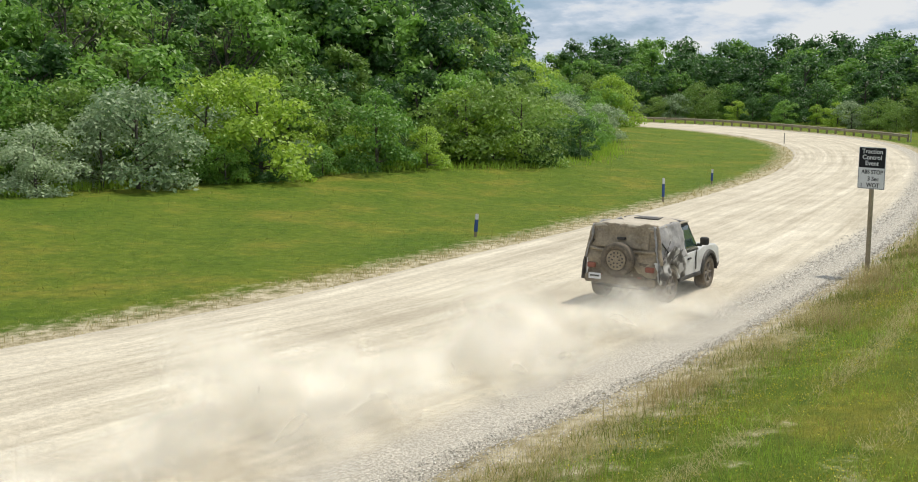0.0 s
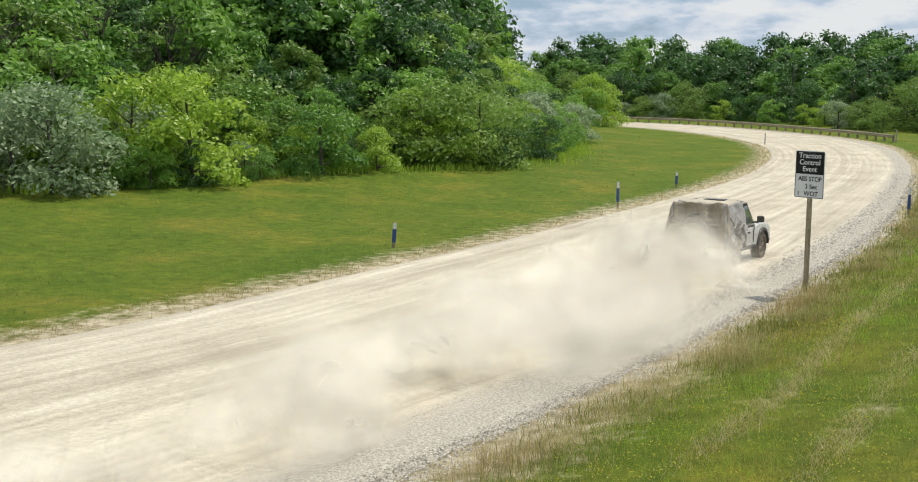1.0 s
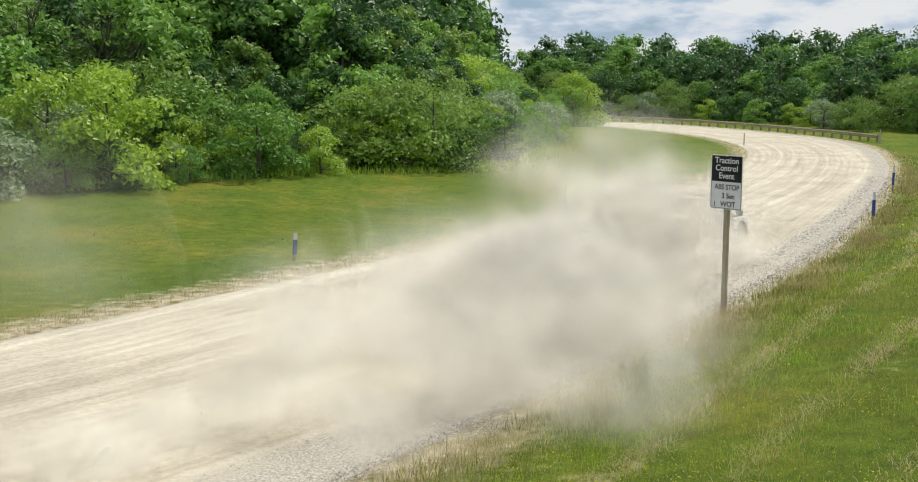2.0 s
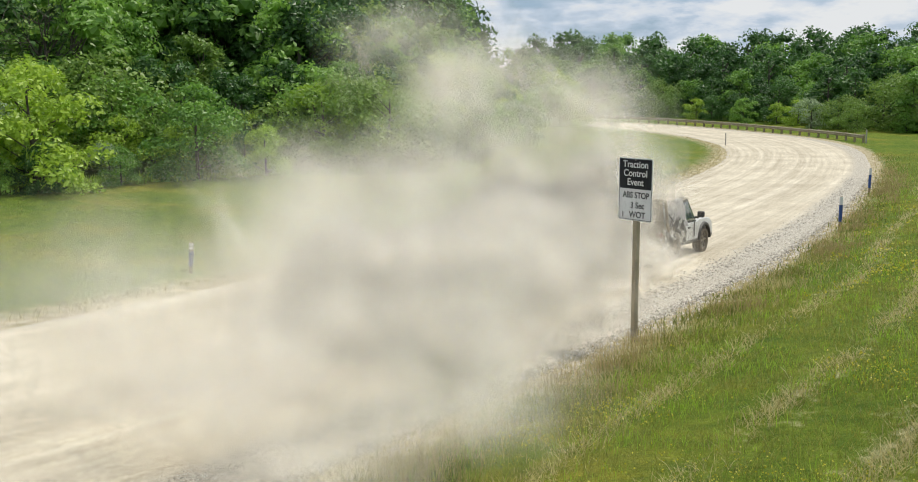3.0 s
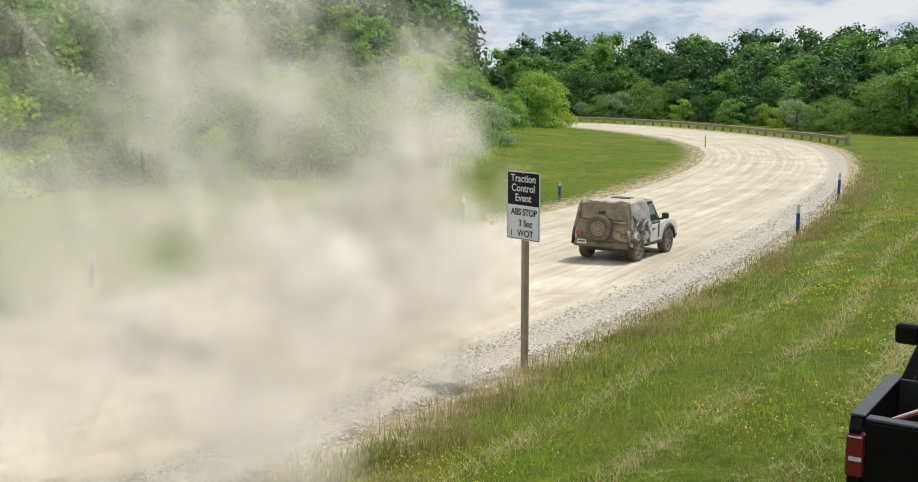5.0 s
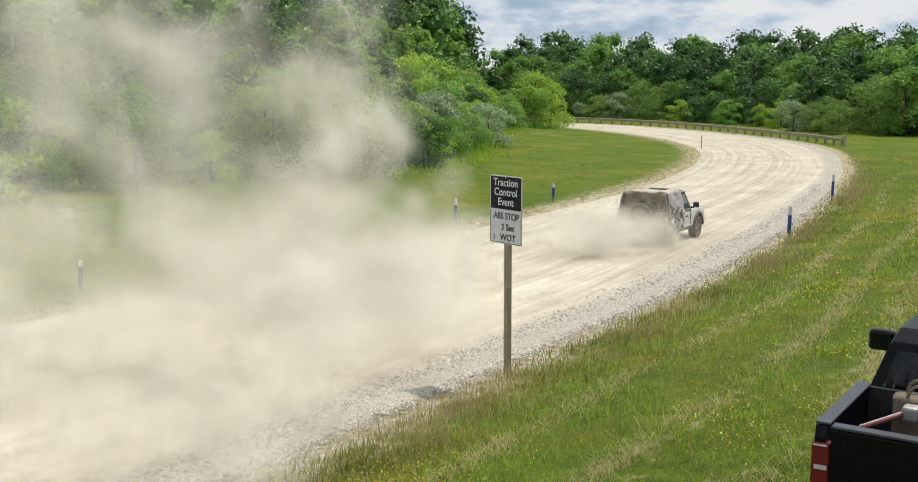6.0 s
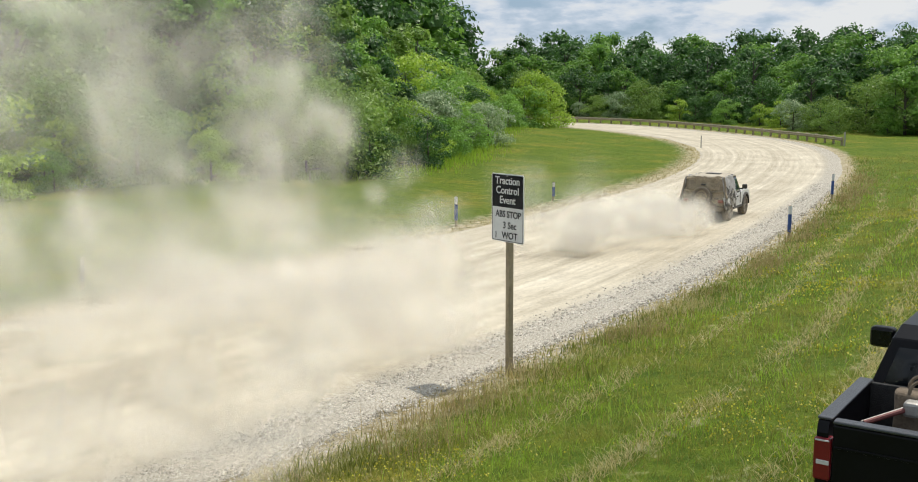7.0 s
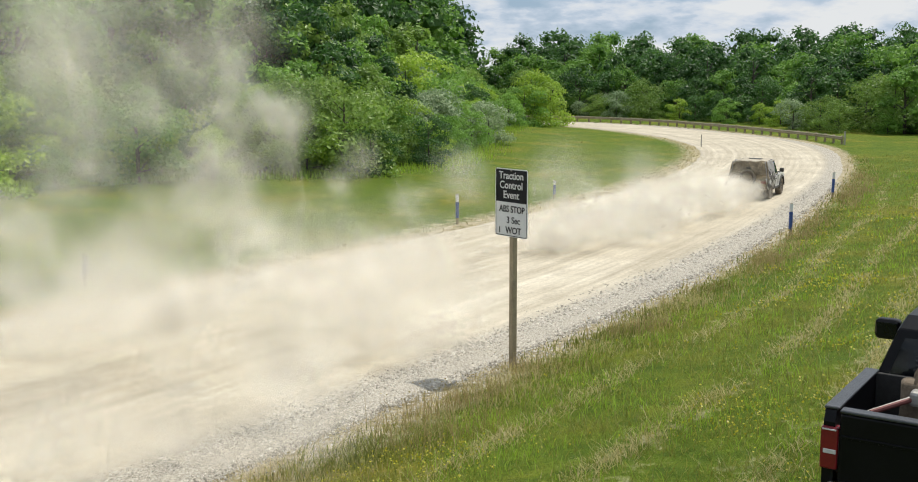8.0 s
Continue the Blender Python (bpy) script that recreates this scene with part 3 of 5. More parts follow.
ALL_BUSH = BUSHES[:2] + [BUSHES[0]] + BUSHES + SILVER + LIGHT + LIGHT
plant_woods()
PATTERNS = BUSHES + SILVER + LIGHT + TREES + FAR_TREES + BARE
for k in PATTERNS:  # the pattern trees stand in the wood too
    i = PATTERNS.index(k)
    x, y = -38 - 4 * i, 62 + 6 * (i % 4)
    k.matrix_world = pose(x, y, land_z(x, y) - 0.1)

# ---- the sign ----


def words(text, size, x, z, material, parent, depth=0.002, y=-0.006, narrow=1.0):
    cu = bpy.data.curves.new("lettering", "FONT")
    cu.body, cu.size, cu.align_x, cu.align_y, cu.extrude = text, size, "CENTER", "CENTER", depth
    cu.offset = 0.0025
    tmp = new("tmp", cu)
    me = bpy.data.meshes.new_from_object(tmp.evaluated_get(bpy.context.evaluated_depsgraph_get()))
    bpy.data.objects.remove(tmp)
    ob = new("lettering", me)
    me.materials.clear()
    me.materials.append(material)
    ob.parent = parent
    ob.matrix_local = Matrix.LocRotScale((x, y, z), Euler((radians(90), 0, 0)), (narrow, 1, 1))
    return ob


def plate(x0, x1, z0, z1, r):
    """A thin sheet with rounded corners."""
    bm = bmesh.new()
    vs = []
    for cx, cz, a0 in ((x1 - r, z1 - r, 0), (x0 + r, z1 - r, 90), (x0 + r, z0 + r, 180), (x1 - r, z0 + r, 270)):
        vs += [bm.verts.new((cx + r * math.cos(radians(a0 + a)), 0.0, cz + r * math.sin(radians(a0 + a)))) for a in (0, 30, 60, 90)]
    f = bm.faces.new(vs)
    e = bmesh.ops.extrude_face_region(bm, geom=[f])
    bmesh.ops.translate(bm, vec=(0, -0.008, 0), verts=[g for g in e["geom"] if isinstance(g, bmesh.types.BMVert)])
    bmesh.ops.recalc_face_normals(bm, faces=bm.faces)
    return bm


def build_sign(x, y, yaw):
    z = land_z(x, y)
    s = empty("road_sign", pose(x, y, z, 0, 0, yaw), "black and white test instruction sign on a weathered wooden post", "sign")
    part("post", boxed(-0.05, 0.05, 0.0, 0.10, -0.6, 3.35, 0.006), WOOD_GREY, s, "weathered square timber post")
    W, Z0, ZM, Z1 = 0.42, 2.43, 3.04, 3.63
    p = part("panel", plate(-W, W, Z0, Z1, 0.045), SIGN_WHITE, s, "white sheet panel")
    part("black_field", boxed(-W + 0.016, W - 0.016, -0.0095, -0.0082, ZM, Z1 - 0.018), SIGN_BLACK, p)
    for nm, a in (("border", (-W + 0.012, W - 0.012, Z0 + 0.012, Z0 + 0.024)), ("border", (-W + 0.012, -W + 0.024, Z0 + 0.024, ZM)), ("border", (W - 0.024, W - 0.012, Z0 + 0.024, ZM))):
        part(nm, boxed(a[0], a[1], -0.0095, -0.0082, a[2], a[3]), SIGN_BLACK, p)
    for t, zz in (("Traction", 3.505), ("Control", 3.335), ("Event", 3.165)):
        words(t, 0.185, 0.0, zz, SIGN_WHITE, p, y=-0.0115)
    words("ABS STOP", 0.165, 0.02, 2.915, SIGN_BLACK, p, y=-0.0115, narrow=0.92)
    words("3 Sec", 0.165, 0.06, 2.72, SIGN_BLACK, p, y=-0.0115)
    words("WOT", 0.165, 0.06, 2.54, SIGN_BLACK, p, y=-0.0115)
    words("1", 0.15, -0.30, 2.53, SIGN_BLACK, p, y=-0.0115)
    for zz in (2.52, 3.60):
        part("bolt", tube(bmesh.new(), (0, -0.02, zz), (0, 0.0, zz), 0.014), STEEL, s)


build_sign(11.85, 30.53, -51.0)

# ---- guard rail and marker posts ----
RAIL = [(45.9, 109.0), (45.6, 114), (44.7, 120), (42.0, 132.6), (37.9, 145.5), (32.1, 155.8), (28, 159.7), (20, 165.5), (8, 172)]


def build_guard_rail():
    line = resample(RAIL, 120)
    g = empty("guard_rail", Matrix.Identity(4), "weathered steel guard rail on short posts round the bend", "guard rail")
    sec = [(0.0, 0.42), (0.07, 0.47), (0.07, 0.53), (0.0, 0.58), (0.07, 0.63), (0.07, 0.69), (0.0, 0.74), (0.03, 0.74), (0.10, 0.69), (0.10, 0.63), (0.03, 0.58), (0.10, 0.53), (0.10, 0.47), (0.03, 0.42)]
    v, f, k = [], [], len(sec)
    for i, p in enumerate(line):
        d = line[min(i + 1, 119)] - line[max(i - 1, 0)]
        nrm = np.array([-d[1], d[0]]) / np.hypot(*d)
        z = land_z(*p)
        v += [(p[0] + nrm[0] * o, p[1] + nrm[1] * o, z + h) for o, h in sec]
        if i:
            f += [((i - 1) * k + j, (i - 1) * k + (j + 1) % k, i * k + (j + 1) % k, i * k + j) for j in range(k)]
    beam = new("beam", mesh_np("beam", v, f, [RAIL_STEEL], True))
    beam.parent = g
    s = np.concatenate([[0], np.cumsum(np.hypot(*np.diff(line, axis=0).T))])
    me = None
    for u in np.arange(0.4, s[-1], 1.9):
        x, y = np.interp(u, s, line[:, 0]), np.interp(u, s, line[:, 1])
        k0 = min(int(np.searchsorted(s, u)), 118)
        d = line[k0 + 1] - line[k0]
        if me is None:
            ob = part("post", boxed(-0.09, 0.09, -0.20, -0.02, -0.5, 0.80, 0.01), WOOD_GREY, g)
            me = ob.data
        else:
            ob = new("post", me)
            ob.parent = g
        ob.matrix_local = pose(x, y, land_z(x, y), 0, 0, math.degrees(math.atan2(d[1], d[0])))


def marker(x, y, h, lean, label, w=0.055, blue=(0.22, 0.74), plainpost=False):
    z = land_z(x, y)
    m = empty("marker_post", pose(x, y, z, lean, lean * 0.6, 20), label, "marker post", "" if plainpost else "marker posts along the road")
    part("post", boxed(-w, w, -0.025, 0.025, -0.3, h, 0.012), STEEL if plainpost else WOOD_GREY, m)
    if not plainpost:
        part("blue_sleeve", boxed(-w - 0.012, w + 0.012, -0.037, 0.037, h * blue[0], h * blue[1], 0.012), BLUE, m, "blue plastic sleeve")
        part("reflector", boxed(-w - 0.006, w + 0.006, -0.032, 0.032, h * blue[1] + 0.01, h - 0.02, 0.006), WHITE_TAPE, m, "grey-white reflective band")


build_guard_rail()
BLUE_TXT = "slim marker post with blue sleeve and pale reflective top"
marker(23.5, 51.9, 1.28, 0, BLUE_TXT)
marker(30.05, 66.1, 1.35, 1, BLUE_TXT)
marker(0.63, 40.8, 0.92, 5, "short blue marker post leaning at the lawn's edge")
marker(10.89, 56.5, 1.3, 0, BLUE_TXT)
marker(15.9, 66.8, 0.95, 1, BLUE_TXT)
marker(32.6, 107.0, 1.1, 0, "thin bare post on the inside of the bend", 0.05, plainpost=True)
marker(45.9, 108.5, 1.25, 0, "pale thin post at the end of the guard rail", 0.08, plainpost=True)

# ---- grass, weeds and loose stone ----


def blades(name, pts, heights, widths, rng, mat, label, lean=0.45):
    """One mesh of bent blades standing on the ground at pts."""
    n = len(pts)
    z = land(pts[:, 0], pts[:, 1], False)[0] - 0.01
    a = rng.uniform(0, 6.283, n)
    side = np.column_stack([np.cos(a), np.sin(a), np.zeros(n)]) * (widths / 2)[:, None]
    b = rng.uniform(0, 6.283, n)
    bend = np.column_stack([np.cos(b), np.sin(b), np.zeros(n)]) * (heights * rng.uniform(0.1, 1, n) * lean)[:, None]
    base = np.column_stack([pts, z])
    up = np.array([0, 0, 1.0]) * heights[:, None]
    v = np.stack([base - side, base + side, base + side * 0.7 + bend * 0.35 + up * 0.6, base - side * 0.7 + bend * 0.35 + up * 0.6, base + bend + up], 1).reshape(-1, 3)
    k = np.arange(n)[:, None] * 5
    f = np.concatenate([k + [[0, 1, 2]], k + [[0, 2, 3]], k + [[3, 2, 4]]])
    return tagged(new(name, mesh_np(name, v, f, [mat])), label, "grass", kind="stuff")


def specks(name, pts, heights, sizes, rng, mat, label):
    """One mesh of small flower heads over the grass."""
    n = len(pts)
    c = np.column_stack([pts, land(pts[:, 0], pts[:, 1], False)[0] + heights])
    t = rng.normal(size=(n, 3)) * np.array([1, 1, 0.35])
    t /= np.linalg.norm(t, axis=1)[:, None]
    b = np.cross(t, rng.normal(size=(n, 3)))
    b /= np.linalg.norm(b, axis=1)[:, None]
    s = sizes[:, None]
    v = np.stack([c - t * s, c + b * s, c + t * s, c - b * s], 1).reshape(-1, 3)
    return tagged(new(name, mesh_np(name, v, np.arange(4 * n).reshape(-1, 4), [mat])), label, "flowers", kind="stuff")


def spread_points(rng, n, x0, x1, y0, y1, keep):
    out, got = [], 0
    while got < n:
        p = np.column_stack([rng.uniform(x0, x1, n), rng.uniform(y0, y1, n)])
        _, dl, dr = land(p[:, 0], p[:, 1], False)
        w = keep(p, dl, dr)
        p = p[rng.uniform(0, 1, n) < w]
        out.append(p)
        got += len(p)
    return np.vstack(out)[:n]


def clumpy(p, s, seed):
    return np.sin(p[:, 0] * s + seed + 1.7 * np.sin(p[:, 1] * s * 0.8)) * np.sin(p[:, 1] * s * 1.1 - seed + 1.3 * np.sin(p[:, 0] * s * 0.6)) * 0.5 + 0.5


def near(p):
    d = np.hypot(p[:, 0] - 10, p[:, 1] - 11)
    return np.clip(13.0 / np.maximum(d, 6), 0, 1) ** 1.6


def build_grass():
    rng = np.random.default_rng(9)
    p = spread_points(rng, 150000, -2, 48, 8, 95, lambda p, dl, dr: (dr > 0.5) * (dr < 26) * near(p) * (0.35 + 0.65 * clumpy(p, 2.1, 1)))
    d = np.hypot(p[:, 0] - 10, p[:, 1] - 11)
    h = rng.uniform(0.04, 0.17, len(p)) * (0.7 + 0.6 * clumpy(p, 1.3, 2))
    blades("grass_bank", p, h, np.clip(d * 0.0008, 0.007, 0.04), rng, GRASS_BLADE, "rough green grass on the roadside bank", 1.3)
    p = spread_points(rng, 30000, -2, 48, 8, 80, lambda p, dl, dr: (dr > 1.2) * (dr < 24) * near(p) * clumpy(p, 1.7, 9) ** 3)
    d = np.hypot(p[:, 0] - 10, p[:, 1] - 11)
    blades("pale_grass", p, rng.uniform(0.08, 0.26, len(p)), np.clip(d * 0.0007, 0.006, 0.035), rng, LEAF_LIGHT, "longer pale green grass in tufts on the bank", 0.9)
    # straw left in rows by the mower, and the dry verge
    def rows(p, dl, dr):
        r = sum(np.exp(-((dr - c - 0.25 * np.sin(p[:, 1] * 0.3 + c)) / 0.22) ** 2) for c in MOWN)
        return (dr > 0.1) * near(p) * np.clip(1.2 * r * clumpy(p, 0.9, 5), 0, 1)
    p = spread_points(rng, 24000, 0, 45, 8, 80, rows)
    d = np.hypot(p[:, 0] - 10, p[:, 1] - 11)
    blades("straw", p, rng.uniform(0.05, 0.16, len(p)), np.clip(d * 0.0008, 0.007, 0.04), rng, GRASS_DRY, "pale dry straw lying in mown rows", 2.2)
    p = spread_points(rng, 16000, -6, 48, 6, 95, lambda p, dl, dr: near(p) * np.exp(-((dr - 1.0) / 0.8) ** 2) * (dr > 0.05) * clumpy(p, 1.6, 3))
    d = np.hypot(p[:, 0] - 10, p[:, 1] - 11)
    blades("dry_weeds", p, rng.uniform(0.04, 0.24, len(p)) * (0.4 + clumpy(p, 0.9, 7)), np.clip(d * 0.0007, 0.007, 0.04), rng, GRASS_DRY, "thin brown dry weeds along the gravel's edge", 0.9)
    p = spread_points(rng, 6000, -6, 48, 6, 95, lambda p, dl, dr: near(p) * np.exp(-((dr - 1.1) / 0.7) ** 2) * (dr > 0.05) * clumpy(p, 1.1, 4) ** 2)
    d = np.hypot(p[:, 0] - 10, p[:, 1] - 11)
    blades("green_weeds", p, rng.uniform(0.06, 0.26, len(p)), np.clip(d * 0.0010, 0.010, 0.05), rng, GRASS_BLADE, "low green weeds along the gravel's edge", 0.9)
    p = spread_points(rng, 17000, -2, 40, 9, 60, lambda p, dl, dr: (dr > 1.4) * (dr < 20) * near(p) * np.clip(np.clip(clumpy(p, 0.8, 6) * 2.4 - 1.0, 0, 1) + np.exp(-((p[:, 0] - 7.5) ** 2 + (p[:, 1] - 17) ** 2) / 9), 0, 1) * clumpy(p, 3.1, 2))
    d = np.hypot(p[:, 0] - 10, p[:, 1] - 11)
    specks("yellow_flowers", p, rng.uniform(0.06, 0.13, len(p)), np.clip(d * 0.0011, 0.012, 0.04), rng, FLOWER, "small yellow flowers in patches in the grass")
    # taller stems with seed heads in clumps along the verge
    p = spread_points(rng, 3600, 0, 48, 12, 80, lambda p, dl, dr: near(p) ** 0.6 * np.exp(-((dr - 1.3) / 0.7) ** 2) * (dr > 0.3) * clumpy(p, 1.3, 11) ** 4)
    d = np.hypot(p[:, 0] - 10, p[:, 1] - 11)
    h = rng.uniform(0.15, 0.55, len(p)) * (0.5 + 0.6 * clumpy(p, 0.7, 12))
    blades("tall_weeds", p, h, np.clip(d * 0.0006, 0.006, 0.03), rng, WEED_BROWN, "tall brown and green weed stems along the gravel's edge", 0.5)
    specks("weed_heads", p[::2], h[::2] * 0.97, np.clip(d[::2] * 0.0009, 0.012, 0.03), rng, WEED_BROWN, "small brown seed heads on the verge weeds")
    # the lawn across the road
    p = spread_points(rng, 16000, -45, 32, 18, 125, lambda p, dl, dr: (dl > 0.6) * (dl < 30) * np.clip(30 / np.hypot(p[:, 0] - 5, p[:, 1] - 5), 0, 1) ** 1.6 * (0.25 + 0.75 * clumpy(p, 0.8, 8)))
    d = np.hypot(p[:, 0] - 5, p[:, 1] - 5)
    blades("lawn_grass", p, rng.uniform(0.02, 0.06, len(p)), np.clip(d * 0.0010, 0.02, 0.07), rng, GRASS_BLADE, "short mown grass across the road", 2.5)
    p = spread_points(rng, 3500, -42, 32, 14, 120, lambda p, dl, dr: np.clip(30 / np.hypot(p[:, 0] - 5, p[:, 1] - 5), 0, 1) * np.exp(-((dl - 0.5) / 0.6) ** 2) * clumpy(p, 1.2, 3))
    d = np.hypot(p[:, 0] - 5, p[:, 1] - 5)
    blades("verge_weeds", p, rng.uniform(0.03, 0.14, len(p)), np.clip(d * 0.0008, 0.015, 0.06), rng, GRASS_DRY, "sparse dry weeds along the lawn's gravel edge", 0.6)
    e = resample(EDGE_WOOD, 3000)
    q = e[rng.integers(0, 3000, 7000)] + rng.normal(size=(7000, 2)) * 0.8 + np.array([0.9, -1.0])
    blades("tall_grass", q, rng.uniform(0.2, 0.55, 7000) * (0.5 + 0.6 * clumpy(q, 0.5, 3)), rng.uniform(0.04, 0.09, 7000), rng, LEAF_LIGHT, "tall pale green grass at the foot of the shrubs", 0.4)


def build_stones():
    rng = np.random.default_rng(4)
    p = spread_points(rng, 42000, -8, 34, 6, 75, lambda p, dl, dr: near(p) * np.where(dr < -0.9, np.exp(-((dr + 0.9) / 0.8) ** 2), np.where(dr < 0, 1.0, np.exp(-(dr / 0.45) ** 2))))
    d = np.hypot(p[:, 0] - 10, p[:, 1] - 11)
    n, dr0 = len(p), from_grid(GRID_R, p[:, 0], p[:, 1])
    base = np.array([(1, 0, 0), (-1, 0, 0), (0, 1, 0), (0, -1, 0), (0, 0, 1), (0, 0, -1)], float)
    fc = np.array([(0, 2, 4), (2, 1, 4), (1, 3, 4), (3, 0, 4), (2, 0, 5), (1, 2, 5), (3, 1, 5), (0, 3, 5)])
    s = np.clip(d * 0.00125, 0.015, 0.038)[:, None, None] * rng.uniform(0.5, 1.5, (n, 1, 1))
    v = base[None] * s * rng.uniform(0.6, 1.3, (n, 6, 1)) * np.array([1, 1, 0.7])
    a = rng.uniform(0, 6.283, n)
    c, sn = np.cos(a), np.sin(a)
    x, y = v[..., 0] * c[:, None] - v[..., 1] * sn[:, None], v[..., 0] * sn[:, None] + v[..., 1] * c[:, None]
    zz = np.where(dr0 > 0, land(p[:, 0], p[:, 1], False)[0], profile(p[:, 1]) + 0.012)
    v = np.stack([x + p[:, :1], y + p[:, 1:], v[..., 2] + zz[:, None]], -1).reshape(-1, 3)
    f = (np.arange(n)[:, None, None] * 6 + fc[None]).reshape(-1, 3)
    tagged(new("loose_stones", mesh_np("loose_stones", v, f, [STONE])), "loose grey limestone chippings on the road shoulder", "gravel", kind="stuff")


def stone_mat():
    m, n, l, b = node_mat("limestone_chips")
    r = ramp(n, [(0.0, (0.25, 0.23, 0.19)), (0.5, (0.44, 0.41, 0.35)), (1.0, (0.72, 0.68, 0.60))])
    l.new(n.new("ShaderNodeNewGeometry").outputs["Random Per Island"], r.inputs["Fac"])
    l.new(r.outputs["Color"], b.inputs["Base Color"])
    b.inputs["Roughness"].default_value = 0.9
    return m


STONE = stone_mat()
build_grass()
build_stones()

# ---- the disguised car ----


def extruded(profile_yz, half, taper=None, bevel=0.03):
    """A solid from a side outline, from -x to x; taper(z) scales the half width."""
    bm = bmesh.new()
    fl = [bm.verts.new((-half, y, z)) for y, z in profile_yz]
    face = bm.faces.new(fl)
    r = bmesh.ops.extrude_face_region(bm, geom=[face])
    bmesh.ops.translate(bm, vec=(2 * half, 0, 0), verts=[g for g in r["geom"] if isinstance(g, bmesh.types.BMVert)])
    bmesh.ops.recalc_face_normals(bm, faces=bm.faces)
    if bevel:
        es = [e for e in bm.edges if e.calc_face_angle(0) > 0.5]
        bmesh.ops.bevel(bm, geom=es, offset=bevel, segments=3, affect="EDGES", profile=0.6, clamp_overlap=True)
    if taper:
        for v in bm.verts:
            v.co.x *= taper(v.co.z)
    return bm


def patch(name, fn, nu, nv, mat, parent, label="", wrinkle=0.02, seed=0.0, thick=0.025):
    """A sheet of cloth over fn(u, v), creased, with thickness."""
    bm = bmesh.new()
    g = []
    for i in range(nu + 1):
        row = []
        for j in range(nv + 1):
            p = Vector(fn(i / nu, j / nv))
            q = noise.noise_vector(p * 3.1 + Vector((seed, 0, 0))) * wrinkle + noise.noise_vector(p * 8.0 + Vector((0, seed, 0))) * wrinkle * 0.45
            row.append(bm.verts.new(p + q))
        g.append(row)
    for i in range(nu):
        for j in range(nv):
            bm.faces.new((g[i][j], g[i + 1][j], g[i + 1][j + 1], g[i][j + 1]))
    ob = part(name, bm, mat, parent, label, True)
    md = ob.modifiers.new("thickness", "SOLIDIFY")
    md.thickness, md.offset = thick, 0.0
    return ob


def camo_mat():
    """Crumpled black, grey and white film, dulled by dust."""
    m, n, l, b = node_mat("camouflage_film")
    t = noise_tex(n, l, 3.6, 2, 0.5)
    r = ramp(n, [(0.44, (0.012, 0.012, 0.013)), (0.53, (0.05, 0.048, 0.045)), (0.58, (0.24, 0.23, 0.21)), (0.63, (0.50, 0.49, 0.46))])
    l.new(t.outputs["Fac"], r.inputs["Fac"])
    d = noise_tex(n, l, 9, 4)
    l.new(blend(n, l, 0.16, r.outputs["Color"], (0.36, 0.32, 0.26)), b.inputs["Base Color"])
    b.inputs["Roughness"].default_value = 0.7
    bp = n.new("ShaderNodeBump")
    bp.inputs["Strength"].default_value, bp.inputs["Distance"].default_value = 0.5, 0.02
    l.new(d.outputs["Fac"], bp.inputs["Height"])
    l.new(bp.outputs["Normal"], b.inputs["Normal"])
    return m


CAMO = camo_mat()
# dried mud, taken darker to hold the shade low on the tail
MUD_SHADED = plain("dried_mud_shaded", (0.085, 0.066, 0.045), (0.25, 0.205, 0.145), 4.0, 0.95, 0, 0.5, 22)
WRAP_GREY = plain("wrap_grey", (0.26, 0.255, 0.25), (0.44, 0.42, 0.40), 3.0, 0.8, 0, 0.4, 16)
R_TYRE = 0.41


def arch(cy, a0, a1, r, n=9):
    return [(cy + r * math.cos(radians(a0 + (a1 - a0) * i / n)), R_TYRE + r * math.sin(radians(a0 + (a1 - a0) * i / n))) for i in range(n + 1)]


def make_wheel(name, parent, label, width=0.14, r=R_TYRE):
    w = new(name)
    w.parent = parent
    tagged(w, label)
    tyre = lathe([(r * 0.62, -width * 0.85), (r * 0.80, -width), (r * 0.95, -width * 0.95), (r, -width * 0.7), (r, width * 0.7), (r * 0.95, width * 0.95), (r * 0.80, width), (r * 0.62, width * 0.85)], 30)
    part("tyre", tyre, TYRE, w, smooth=True)
    rim = lathe([(r * 0.62, -width * 0.8), (r * 0.66, -width * 0.86), (r * 0.66, width * 0.86), (r * 0.62, width * 0.8), (r * 0.55, width * 0.3), (r * 0.55, -width * 0.3)], 24)
    for i in range(6):
        a = i * math.pi / 3
        for s in (-1, 1):
            tube(rim, (s * width * 0.45, 0, 0), (s * width * 0.62, math.cos(a) * r * 0.60, math.sin(a) * r * 0.60), r * 0.10, r * 0.08, 6)
    tube(rim, (-width * 0.6, 0, 0), (width * 0.6, 0, 0), r * 0.20, None, 14)
    for s in (-1, 1):
        tube(rim, (s * width * 0.30, 0, 0), (s * width * 0.36, 0, 0), r * 0.56, None, 20)
    part("rim", rim, RIM, w)
    return w


